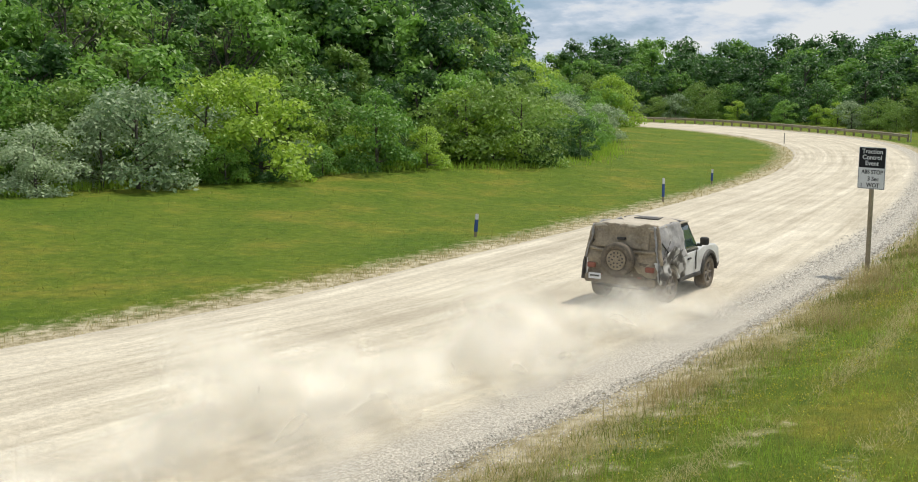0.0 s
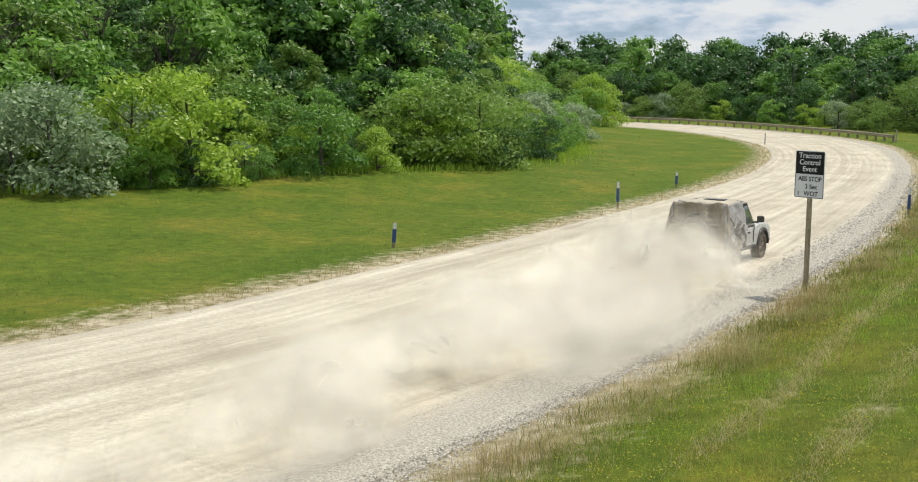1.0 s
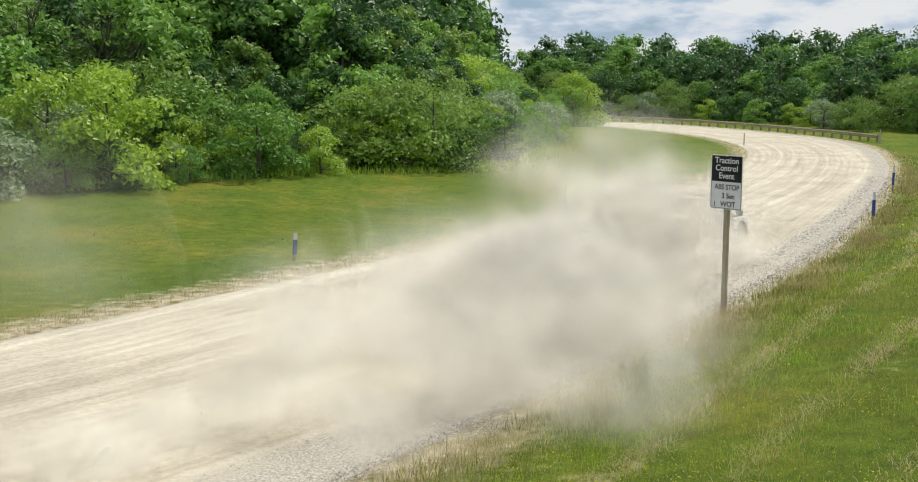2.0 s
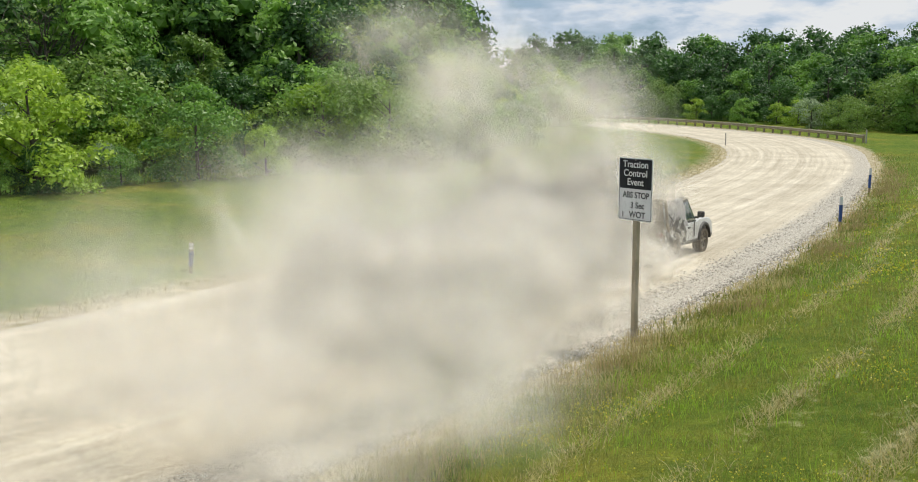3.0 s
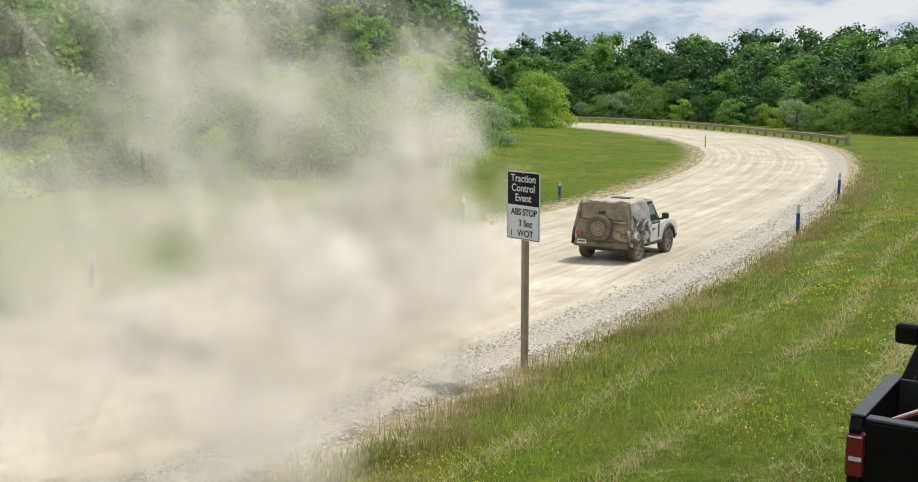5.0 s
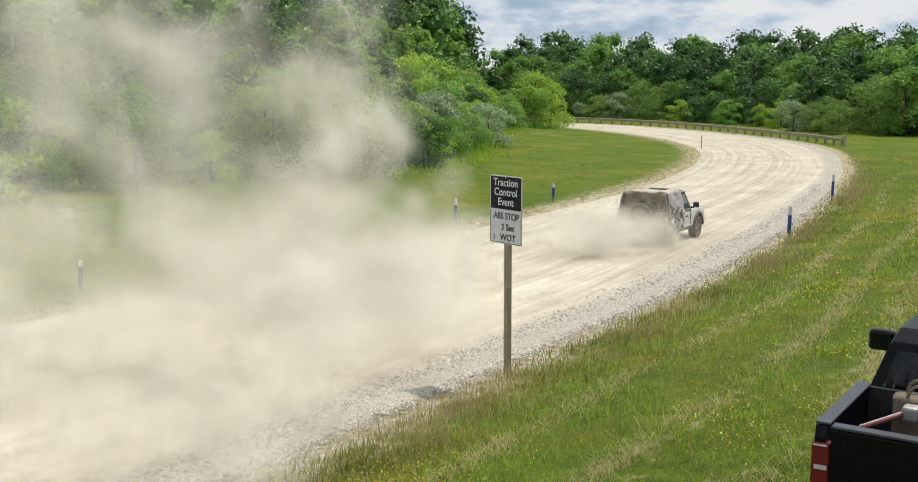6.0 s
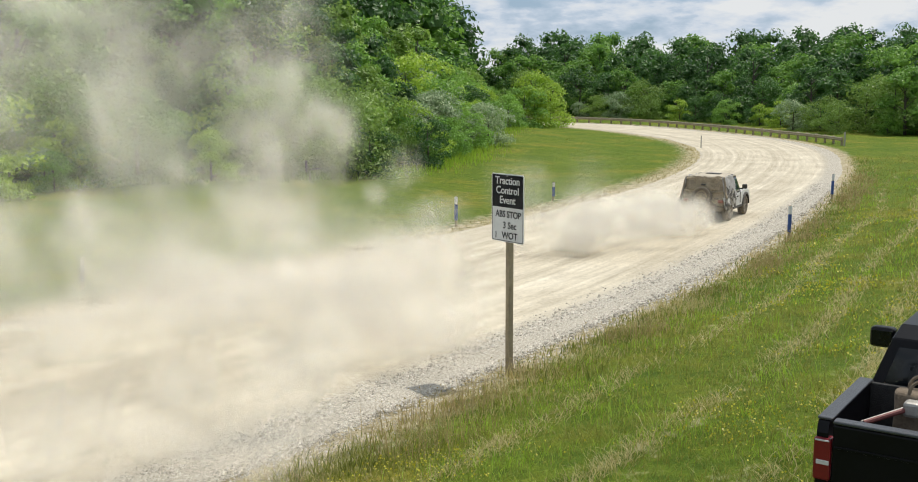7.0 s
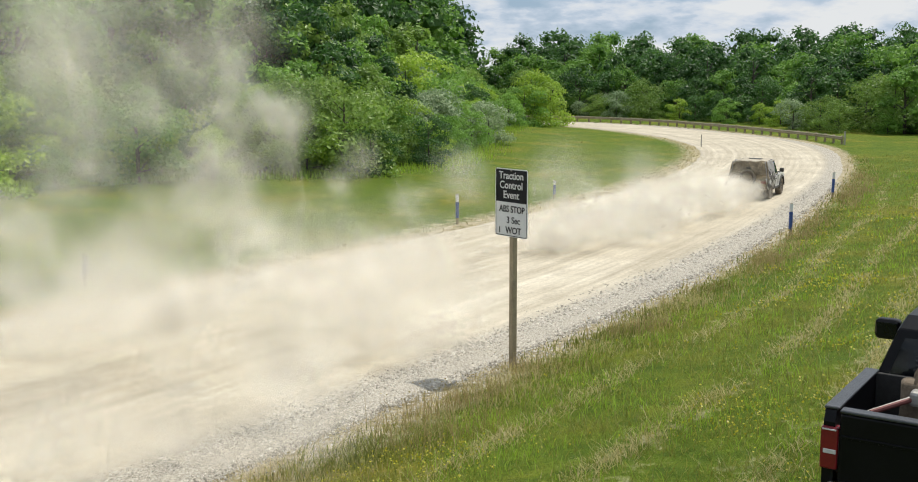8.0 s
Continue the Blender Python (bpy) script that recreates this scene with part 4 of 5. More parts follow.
def build_car():
    car = empty("off_road_car", Matrix.Identity(4), "white off-road car, rear half under a dusty beige fabric disguise", "car")
    low = [(-2.02, 0.60), (-2.05, 1.03), (0.72, 1.07), (1.0, 1.13), (1.85, 1.09), (2.06, 0.98), (2.10, 0.60), (1.84, 0.52)]
    low += arch(1.28, 12, 168, 0.53) + [(0.72, 0.50), (-0.72, 0.50)] + arch(-1.28, 12, 168, 0.53) + [(-1.84, 0.55)]
    part("body", extruded(low, 0.93, lambda z: 1.0 - 0.05 * max(0, (z - 0.85)) / 0.3, 0.03), PAINT_WHITE, car, "white body panels dulled by dust")
    tap = lambda z: 1.0 - 0.17 * min(1, max(0, (z - 1.03) / 0.83))
    cab = [(-1.98, 1.02), (-1.90, 1.78), (-1.72, 1.84), (0.02, 1.85), (0.16, 1.80), (0.70, 1.05)]
    part("cabin", extruded(cab, 0.89, tap, 0.04), TRIM_DARK, car)
    for s in (-1, 1):
        def door_glass(u, v, s=s):
            z = 1.10 + 0.62 * v
            y0, y1 = -0.32, 0.60 - 0.50 * v
            return (s * (0.89 * tap(z) + 0.006), y0 + (y1 - y0) * u, z)
        patch("side_window", door_glass, 6, 6, GLASS_GREEN, car, "dusty green-tinted side window", 0.0, 0, 0.008)
    patch("windscreen", lambda u, v: ((u - 0.5) * 1.5 * tap(1.1 + 0.6 * v), 0.685 - 0.50 * v + 0.012, 1.09 + 0.66 * v), 6, 6, GLASS_GREEN, car, "tinted windscreen", 0.0, 0, 0.008)
    # cloth over roof, tail and quarters

    def roof(u, v):
        x = (v - 0.5) * 2
        y = -1.98 + 2.10 * u
        edge = abs(x) ** 4
        return (x * 0.80, y, 1.885 - 0.09 * edge - 0.05 * max(0, 0.12 - u) / 0.12 + 0.015 * math.sin(u * 9))
    patch("roof_cover", roof, 22, 16, WRAP, car, "pale beige fabric over the roof", 0.028, 1.0)
    patch("roof_hatch", lambda u, v: ((v - 0.5) * 0.62, -0.72 + 0.40 * u, 1.898), 6, 6, TRIM_DARK, car, "dark panel in the roof cloth", 0.012, 9.0)
    patch("front_roof", lambda u, v: ((v - 0.5) * 1.50, -0.30 + 0.42 * u, 1.905 - 0.05 * u - 0.05 * abs(v * 2 - 1) ** 4), 6, 12, WRAP_GREY, car, "bluish grey cloth at the front of the roof", 0.02, 4.0)

    def tail(u, v):
        x = (u - 0.5) * 2
        z = 0.66 + 1.22 * v
        w = 0.93 - 0.13 * max(0, (z - 1.0)) / 0.86
        belly = 0.05 * math.sin(math.pi * min(1, v * 1.7)) * (1 - x * x)
        return (x * w, -2.085 - belly + 0.14 * max(0, v - 0.3) + 0.12 * abs(x) ** 5 + 0.025 * math.cos(z * 5), z)
    patch("tail_cover", tail, 30, 28, WRAP_DIRTY, car, "muddy beige fabric over the tail", 0.055, 2.0)
    # lower tail: mud, with the weaker light there painted in as dark colour
    patch("lower_tail", lambda u, v: ((u - 0.5) * 1.80, -2.135 + 0.12 * abs(2 * u - 1) ** 5 + 0.03 * v, 0.60 + 0.40 * v), 20, 8, MUD_SHADED, car, "mud-caked lower tail panel with shade in its colour", 0.035, 15.0)
    patch("top_hem", lambda u, v: ((u - 0.5) * 1.52, -1.965 + 0.05 * math.cos(6.283 * v) + 0.05 * abs(2 * u - 1) ** 4, 1.835 + 0.04 * math.sin(6.283 * v) - 0.04 * abs(2 * u - 1) ** 4), 20, 6, WRAP, car, "rolled pale hem along the tail's top edge", 0.025, 17.0)
    patch("middle_hem", lambda u, v: ((u - 0.5) * 1.66, -2.11 + 0.03 * math.cos(6.283 * v) + 0.06 * abs(2 * u - 1) ** 4, 1.27 + 0.025 * math.sin(6.283 * v) - 0.04 * math.sin(3.14 * u)), 20, 6, WRAP_DIRTY, car, "sagging hem across the tail", 0.03, 19.0)
    patch("window_fold", lambda u, v: ((u - 0.5) * 1.34, -2.075 + 0.10 * v, 1.32 + 0.40 * v), 14, 8, WRAP_DIRTY, car, "sagging cloth panel over the rear window", 0.02, 7.0)
    for s in (-1, 1):
        def quarter(u, v, s=s):
            y = -2.02 + 1.62 * u
            z = 1.02 + 0.84 * v
            return (s * (0.955 * tap(z) - 0.05 * max(0, 0.1 - u) / 0.1), y, z)
        patch("side_cover", quarter, 26, 18, WRAP_GREY, car, "grey dusty fabric over the rear side", 0.055, 3.0 + s)
        # rolled hem where tail and side cloth meet, a torn flap low on the quarter and crossed cords
        patch("corner_hem", lambda u, v, s=s: (s * (0.955 * tap(0.98 + 0.86 * u) + 0.035 * math.sin(6.283 * v)), -1.99 + 0.10 * u + 0.045 * math.cos(6.283 * v), 0.98 + 0.86 * u), 16, 6, WRAP_DIRTY, car, "rolled fabric hem down the corner", 0.03, 8.0 + s)
        patch("torn_flap", lambda u, v, s=s: (s * (0.97 + 0.10 * math.sin(2.6 * u) * (1 - v)), -2.06 + 0.62 * u, 0.62 + 0.10 * u + 0.42 * v), 14, 10, CAMO, car, "torn black film flap behind the rear wheel", 0.06, 12.0 + s, 0.02)
        for a, b in (((-1.86, 1.12), (-1.30, 1.46)), ((-1.80, 1.46), (-1.34, 1.08)), ((-1.50, 1.00), (-0.62, 1.20))):
            part("cord", tube(bmesh.new(), (s * (0.965 * tap(a[1]) + 0.02), *a), (s * (0.965 * tap(b[1]) + 0.02), *b), 0.016), TRIM_DARK, car, "dark tie cord over the fabric")

        def lower(u, v, s=s):
            a = radians(10 + 160 * u)
            r0, r1 = 0.50, 0.54 + 0.30 * (1 - 0.3 * math.cos(2 * a))
            r = r0 + (r1 - r0) * v
            return (s * (0.955 + 0.03 * v), -1.28 + r * math.cos(a) * 1.12, R_TYRE + r * math.sin(a))
        patch("quarter_film", lower, 18, 6, CAMO, car, "crumpled black and white film round the rear wheel", 0.06, 5.0 + s)
        patch("side_strap", lambda u, v, s=s: (s * (0.95 - 0.01 * v), 0.30 + 0.05 * u + 0.03 * v, 0.62 + 0.46 * v), 2, 8, TRIM_DARK, car, "dark strap down the door", 0.012, 6.0, 0.01)
        part("front_fender_flare", lathe_arc(s, 1.28), TRIM_DARK, car, "black wheel arch flare")
        part("tail_lamp", boxed(s * 0.74 - 0.11, s * 0.74 + 0.11, -2.15, -2.06, 0.80, 0.93, 0.03), LAMP_RED, car, "red tail lamp under dust")
        m = part("wing_mirror", boxed(s * 1.06 - 0.11, s * 1.06 + 0.11, 0.50, 0.64, 1.20, 1.40, 0.05, 3), TRIM_DARK, car, "black wing mirror")
        part("mirror_arm", boxed(min(s * 0.86, s * 0.99), max(s * 0.86, s * 0.99), 0.55, 0.62, 1.16, 1.23, 0.015), TRIM_DARK, m)
        part("door_handle", boxed(s * 0.945 - 0.02, s * 0.945 + 0.02, -0.22, -0.02, 0.90, 0.95, 0.012), TRIM_DARK, car)
        part("sill", boxed(s * 0.90 - 0.06, s * 0.90 + 0.06, -0.72, 0.72, 0.42, 0.53, 0.03), TRIM_DARK, car)
        part("headlamp", boxed(s * 0.70 - 0.13, s * 0.70 + 0.13, 2.05, 2.13, 0.82, 0.98, 0.03), WHITE_TAPE, car)
        part("reversing_lamp", boxed(s * 0.50 - 0.05, s * 0.50 + 0.05, -2.16, -2.10, 0.62, 0.68, 0.01), LAMP_RED, car)
    part("rear_bumper", boxed(-0.90, 0.90, -2.18, -1.95, 0.46, 0.66, 0.05, 3), MUD_SHADED, car, "dust-coated rear bumper")
    part("front_bumper", boxed(-0.90, 0.90, 1.98, 2.20, 0.46, 0.66, 0.05, 3), TRIM_DARK, car)
    pl = part("number_plate", boxed(-0.78, -0.46, -2.195, -2.175, 0.55, 0.69, 0.006), WHITE_TAPE, car, "pale rear number plate")
    part("plate_bar", boxed(-0.74, -0.50, -2.200, -2.194, 0.605, 0.645), TRIM_DARK, pl)
    part("under_body", boxed(-0.70, 0.70, -1.95, 1.95, 0.34, 0.60, 0.05), TRIM_DARK, car)
    for y in (-1.28, 1.28):
        part("axle", tube(bmesh.new(), (-0.80, y, R_TYRE), (0.80, y, R_TYRE), 0.06), TRIM_DARK, car)
    spare = make_wheel("spare_wheel", car, "dust-coated spare wheel on the tail", 0.13, 0.40)
    spare.matrix_local = pose(0.0, -2.26, 1.07, 0, 0, 90)
    part("spare_cover", tube(bmesh.new(), (0, -2.385, 1.07), (0, -2.30, 1.07), 0.235, 0.255, 26), WRAP_DIRTY, car, "dusty disc in the middle of the spare wheel")
    for k, (count, r) in enumerate(((6, 0.09), (12, 0.17))):
        for i in range(count):
            a = 2 * math.pi * (i + 0.5 * k) / count
            part("vent_hole", tube(bmesh.new(), (r * math.cos(a), -2.392, 1.07 + r * math.sin(a)), (r * math.cos(a), -2.38, 1.07 + r * math.sin(a)), 0.022, None, 8), TRIM_DARK, car)
    part("spare_bracket", tube(bmesh.new(), (0, -2.20, 1.07), (0, -2.0, 1.07), 0.10), TRIM_DARK, car)
    part("brake_lamp", boxed(-0.10, 0.10, -2.14, -2.04, 1.52, 1.58, 0.015), TRIM_DARK, car)
    wheels = []
    for x in (-0.82, 0.82):
        for y in (-1.28, 1.28):
            w = make_wheel("wheel", car, "dusty off-road wheel")
            w.matrix_local = pose(x, y, R_TYRE)
            wheels.append((w, x, y))
    return car, wheels


def lathe_arc(s, cy):
    bm = bmesh.new()
    rows = []
    for i in range(15):
        a = radians(4 + 172 * i / 14)
        rows.append([bm.verts.new((s * x, cy + r * math.cos(a), R_TYRE + r * math.sin(a))) for r, x in ((0.50, 0.88), (0.50, 0.985), (0.57, 0.975), (0.60, 0.92))])
    for p, q in zip(rows, rows[1:]):
        for j in range(4):
            bm.faces.new((p[j], p[(j + 1) % 4], q[(j + 1) % 4], q[j]))
    bm.faces.new(rows[0]), bm.faces.new(rows[-1][::-1])
    bmesh.ops.recalc_face_normals(bm, faces=bm.faces)
    return bm


CAR, CAR_WHEELS = build_car()
CAR.scale = (1.04, 1.04, 1.04)

# ---- the parked pickup ----
TAN = plain("tan_canvas", (0.10, 0.075, 0.05), (0.22, 0.17, 0.12), 8, 0.9, 0, 0.4, 40)
RED_PAINT = plain("worn_red_metal", (0.09, 0.018, 0.016), (0.15, 0.035, 0.03), 8, 0.5, 0.2, 0.1)
LAMP_PALE = plain("lamp_pale", (0.45, 0.45, 0.45), (0.60, 0.60, 0.60), 8, 0.25, 0, 0.0)
LAMP_DEEP = plain("lamp_deep_red", (0.13, 0.004, 0.010), (0.19, 0.007, 0.014), 8, 0.3, 0, 0.0, 30, 0.0)
BED_LINER = plain("bed_liner", (0.012, 0.012, 0.012), (0.03, 0.03, 0.03), 20, 0.8, 0, 0.4, 90)
RAIL_CAP = plain("bed_rail_cap", (0.030, 0.033, 0.040), (0.06, 0.064, 0.072), 9, 0.35, 0, 0.2, 60)


def build_pickup(x, y, z, yaw):
    t = empty("pickup_truck", pose(x, y, z, 0, 0, yaw), "black crew-cab pickup truck parked on the grass bank", "pickup truck")
    side = [(-2.9, 0.62), (-2.9, 1.32), (-2.86, 1.42), (-1.38, 1.42), (-1.38, 0.55), (-1.30, 0.52)]
    side += [(-1.80 + 0.52 * math.cos(radians(a)), 0.42 + 0.52 * math.sin(radians(a))) for a in range(10, 171, 16)] + [(-2.45, 0.52)]
    for s in (-1, 1):
        bm = extruded(side, 0.05, None, 0.02)
        bmesh.ops.translate(bm, vec=(s * 0.95, 0, 0), verts=bm.verts)
        part("bed_side", bm, BLACK_PAINT, t)
        part("bed_rail_cap", boxed(s * 0.945 - 0.065, s * 0.945 + 0.065, -2.86, -1.38, 1.425, 1.45, 0.01), RAIL_CAP, t, "grey plastic bed rail cap")
        tl = part("tail_lamp", boxed(s * 0.94 - 0.075, s * 0.94 + 0.075, -2.935, -2.80, 0.90, 1.28, 0.02), LAMP_DEEP, t, "red tail lamp with pale middle")
        part("lamp_lens", boxed(s * 0.93 - 0.055, s * 0.93 + 0.055, -2.942, -2.93, 1.045, 1.085, 0.004), LAMP_PALE, tl, "pale reversing lens")
        part("lamp_strip", boxed(s * 0.94 - 0.06, s * 0.94 + 0.06, -2.941, -2.93, 1.255, 1.268, 0.002), LAMP_PALE, tl)
        m = part("wing_mirror", boxed(s * 1.24 - 0.14, s * 1.24 + 0.14, 0.60, 0.77, 1.28, 1.52, 0.05, 3), BLACK_PAINT, t, "black wing mirror")
        part("mirror_glass", boxed(s * 1.24 - 0.11, s * 1.24 + 0.11, 0.588, 0.602, 1.31, 1.49, 0.004), GLASS_DARK, m)
        part("mirror_arm", boxed(min(s * 0.90, s * 1.12), max(s * 0.90, s * 1.12), 0.64, 0.72, 1.28, 1.34, 0.015), BLACK_PAINT, m)
        for y0, y1 in ((-0.92, 0.0), (0.06, 0.95)):
            patch("side_window", lambda u, v, s=s, y0=y0, y1=y1: (s * (0.915 - 0.185 * v), y0 + 0.06 * v + (y1 - y0 - 0.06 * v - (0.35 * v if y1 > 0.5 else 0)) * u, 1.32 + 0.46 * v), 3, 3, GLASS_DARK, t, "dark side window", 0.0, 0, 0.008)
    part("bed_floor", boxed(-0.90, 0.90, -2.84, -1.38, 0.86, 0.92), BED_LINER, t, "ribbed black bed liner")
    part("bed_front", boxed(-0.90, 0.90, -1.43, -1.37, 0.92, 1.42, 0.01), BED_LINER, t)
    tg = part("tailgate", boxed(-0.86, 0.86, -2.92, -2.85, 0.80, 1.415, 0.02, 3), BLACK_PAINT, t, "glossy black tailgate")
    part("tailgate_cap", boxed(-0.86, 0.86, -2.925, -2.80, 1.418, 1.448, 0.012), RAIL_CAP, tg)
    part("tailgate_crease", boxed(-0.84, 0.84, -2.932, -2.918, 1.20, 1.225, 0.006), BLACK_PAINT, tg)
    part("tailgate_handle", boxed(-0.14, 0.14, -2.935, -2.92, 1.26, 1.35, 0.01), TRIM_DARK, tg)
    part("rear_bumper", boxed(-0.96, 0.96, -3.02, -2.86, 0.55, 0.78, 0.04, 3), STEEL, t)
    cab = [(-1.36, 0.50), (-1.36, 1.30), (-1.20, 1.84), (-0.96, 1.94), (0.35, 1.92), (0.55, 1.86), (1.22, 1.30), (1.30, 0.50)]
    part("cab", extruded(cab, 0.95, lambda q: 1.0 - 0.22 * max(0, (q - 1.28)) / 0.64, 0.03), BLACK_PAINT, t)
    patch("rear_window", lambda u, v: ((u - 0.5) * (1.62 - 0.24 * v), -1.338 + 0.125 * v - 0.014, 1.36 + 0.40 * v), 3, 3, GLASS_DARK, t, "dark tinted rear window", 0.0, 0, 0.008)
    patch("windscreen", lambda u, v: ((u - 0.5) * (1.60 - 0.24 * v), 1.17 - 0.55 * v + 0.03, 1.36 + 0.45 * v), 3, 3, GLASS_DARK, t, "", 0.0, 0, 0.008)
    hood = [(1.28, 0.55), (1.28, 1.24), (2.5, 1.14), (2.72, 1.04), (2.78, 0.55), (2.45, 0.5)] + [(1.85 + 0.52 * math.cos(radians(a)), 0.42 + 0.52 * math.sin(radians(a))) for a in range(10, 171, 16)]
    part("front_body", extruded(hood, 0.97, None, 0.03), BLACK_PAINT, t)
    part("front_bumper", boxed(-0.96, 0.96, 2.74, 2.92, 0.45, 0.72, 0.04, 3), STEEL, t)
    part("chassis", boxed(-0.55, 0.55, -2.7, 2.6, 0.40, 0.62, 0.03), TRIM_DARK, t)
    for s in (-1, 1):
        for yy in (-1.80, 1.85):
            w = make_wheel("wheel", t, "black road wheel", 0.135, 0.42)
            w.matrix_local = pose(s * 0.84, yy, 0.42)
    m = t.matrix_world
    # load: a canvas bag with loop handles and a long-handled tool
    bag = empty("canvas_bag", m @ pose(-0.36, -1.85, 0.92, 0, 0, 12), "tan canvas tool bag standing in the pickup bed", "bag")
    bm = bmesh.new()
    box(bm, -0.22, 0.22, -0.14, 0.14, 0.0, 0.60, 0.05, 3)
    bmesh.ops.subdivide_edges(bm, edges=bm.edges, cuts=2, use_grid_fill=True)
    for v in bm.verts:
        v.co += noise.noise_vector(v.co * 6) * 0.02
    part("bag_body", bm, TAN, bag, "", True)
    for yy in (-0.10, 0.10):
        bm = bmesh.new()
        pts = [(0.10 * math.cos(a), yy, 0.59 + 0.13 * math.sin(a)) for a in np.linspace(0, math.pi, 9)]
        for a, b in zip(pts, pts[1:]):
            tube(bm, a, b, 0.016, None, 6)
        part("handle", bm, TAN, bag)
    jack = empty("farm_jack", m @ pose(-0.42, -1.95, 0.95), "worn red and steel long lever jack leaning in the bed", "jack")
    part("bar", tube(bmesh.new(), (-0.30, -0.45, 0.36), (0.55, 0.30, 0.66), 0.024), RED_PAINT, jack)
    part("clamp", boxed(-0.03, 0.11, -0.22, -0.06, 0.40, 0.54, 0.03), STEEL, jack)
    part("lever", tube(bmesh.new(), (-0.34, -0.38, 0.34), (0.35, 0.20, 0.60), 0.016), STEEL, jack)


build_pickup(16.56, 22.8, 1.965, -34.0)

# ---- where the car goes: seconds, and the ground place of its mirror ----
CAR_PATH = [(0.0, 6.36, 27.38), (0.3, 8.42, 30.45), (0.6, 10.28, 33.55), (0.9, 12.0, 36.28), (1.2, 13.35, 38.6), (1.5, 14.35, 40.6), (2.0, 15.35, 42.7), (2.8, 16.2, 44.4), (3.2, 16.45, 45.05), (3.6, 16.55, 45.3), (4.0, 16.65, 45.55), (4.4, 16.88, 46.15), (4.7, 17.24, 46.85), (5.0, 17.65, 47.7), (5.2, 18.0, 48.4), (5.7, 19.2, 50.8), (6.3, 21.1, 54.6), (6.6, 22.3, 57.0), (6.9, 23.5, 59.2), (7.2, 24.7, 61.4), (7.5, 25.8, 63.6), (7.8, 27.0, 66.0), (8.0, 27.85, 67.6)]

# ---- dust ----


def puff_mesh(seed, n=15, peak=0.30):
    """A cloud about 2 m across of soft, dished, upright wisps that thin out towards their rims."""
    rng = np.random.default_rng(seed)
    v, f, dens = [], [], []
    for i in range(n):
        d = rng.normal(size=3)
        pos = d / np.linalg.norm(d) * rng.uniform(0, 0.62) ** 0.8
        r = rng.uniform(0.5, 0.8)
        # wisps stand upright so the sun crosses fewer: shape set to lessen self-shadow
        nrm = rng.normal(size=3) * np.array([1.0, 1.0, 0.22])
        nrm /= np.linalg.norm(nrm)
        t = np.cross(nrm, rng.normal(size=3))
        t /= np.linalg.norm(t)
        b = np.cross(nrm, t)
        k = len(v)
        den = peak * rng.uniform(0.55, 1.0) * (1.15 - np.linalg.norm(pos))
        v.append(pos)
        dens.append(den)
        for rr, dd, bow in ((0.36, 0.80, 0.03), (0.68, 0.30, 0.10), (1.0, 0.0, 0.24)):
            for a in np.linspace(0, 2 * math.pi, 10, endpoint=False):
                q = rr * r * (1 + 0.22 * math.sin(2 * a + i) + 0.12 * math.sin(3 * a + 2 * i))
                v.append(pos + (t * math.cos(a) + b * math.sin(a)) * q + nrm * bow * r)
                dens.append(den * dd)
        for a in range(10):
            c = (a + 1) % 10
            f.append((k, k + 1 + a, k + 1 + c))
            for ring in (0, 1):
                o, p = k + 1 + 10 * ring, k + 11 + 10 * ring
                f += [(o + a, p + a, p + c), (o + a, p + c, o + c)]
    me = mesh_np("dust_puff", np.array(v), f, [DUST], True)
    float_attr(me, "wisp", dens)
    return me


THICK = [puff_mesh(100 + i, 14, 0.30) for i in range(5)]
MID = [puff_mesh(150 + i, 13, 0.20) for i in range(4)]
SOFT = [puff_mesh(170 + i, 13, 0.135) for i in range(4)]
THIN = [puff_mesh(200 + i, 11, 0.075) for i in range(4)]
PUFFS = []


def car_at(t):
    """Where the car's tail is at t; before the clip it comes along the road at speed."""
    ts = [r[0] for r in CAR_PATH]
    if t < 0:
        return 4.65 + 6.4 * t, 26.2 + 9.4 * t
    x, y = np.interp(t, ts, [r[1] for r in CAR_PATH]), np.interp(t, ts, [r[2] for r in CAR_PATH])
    return x - 1.6, y - 0.6


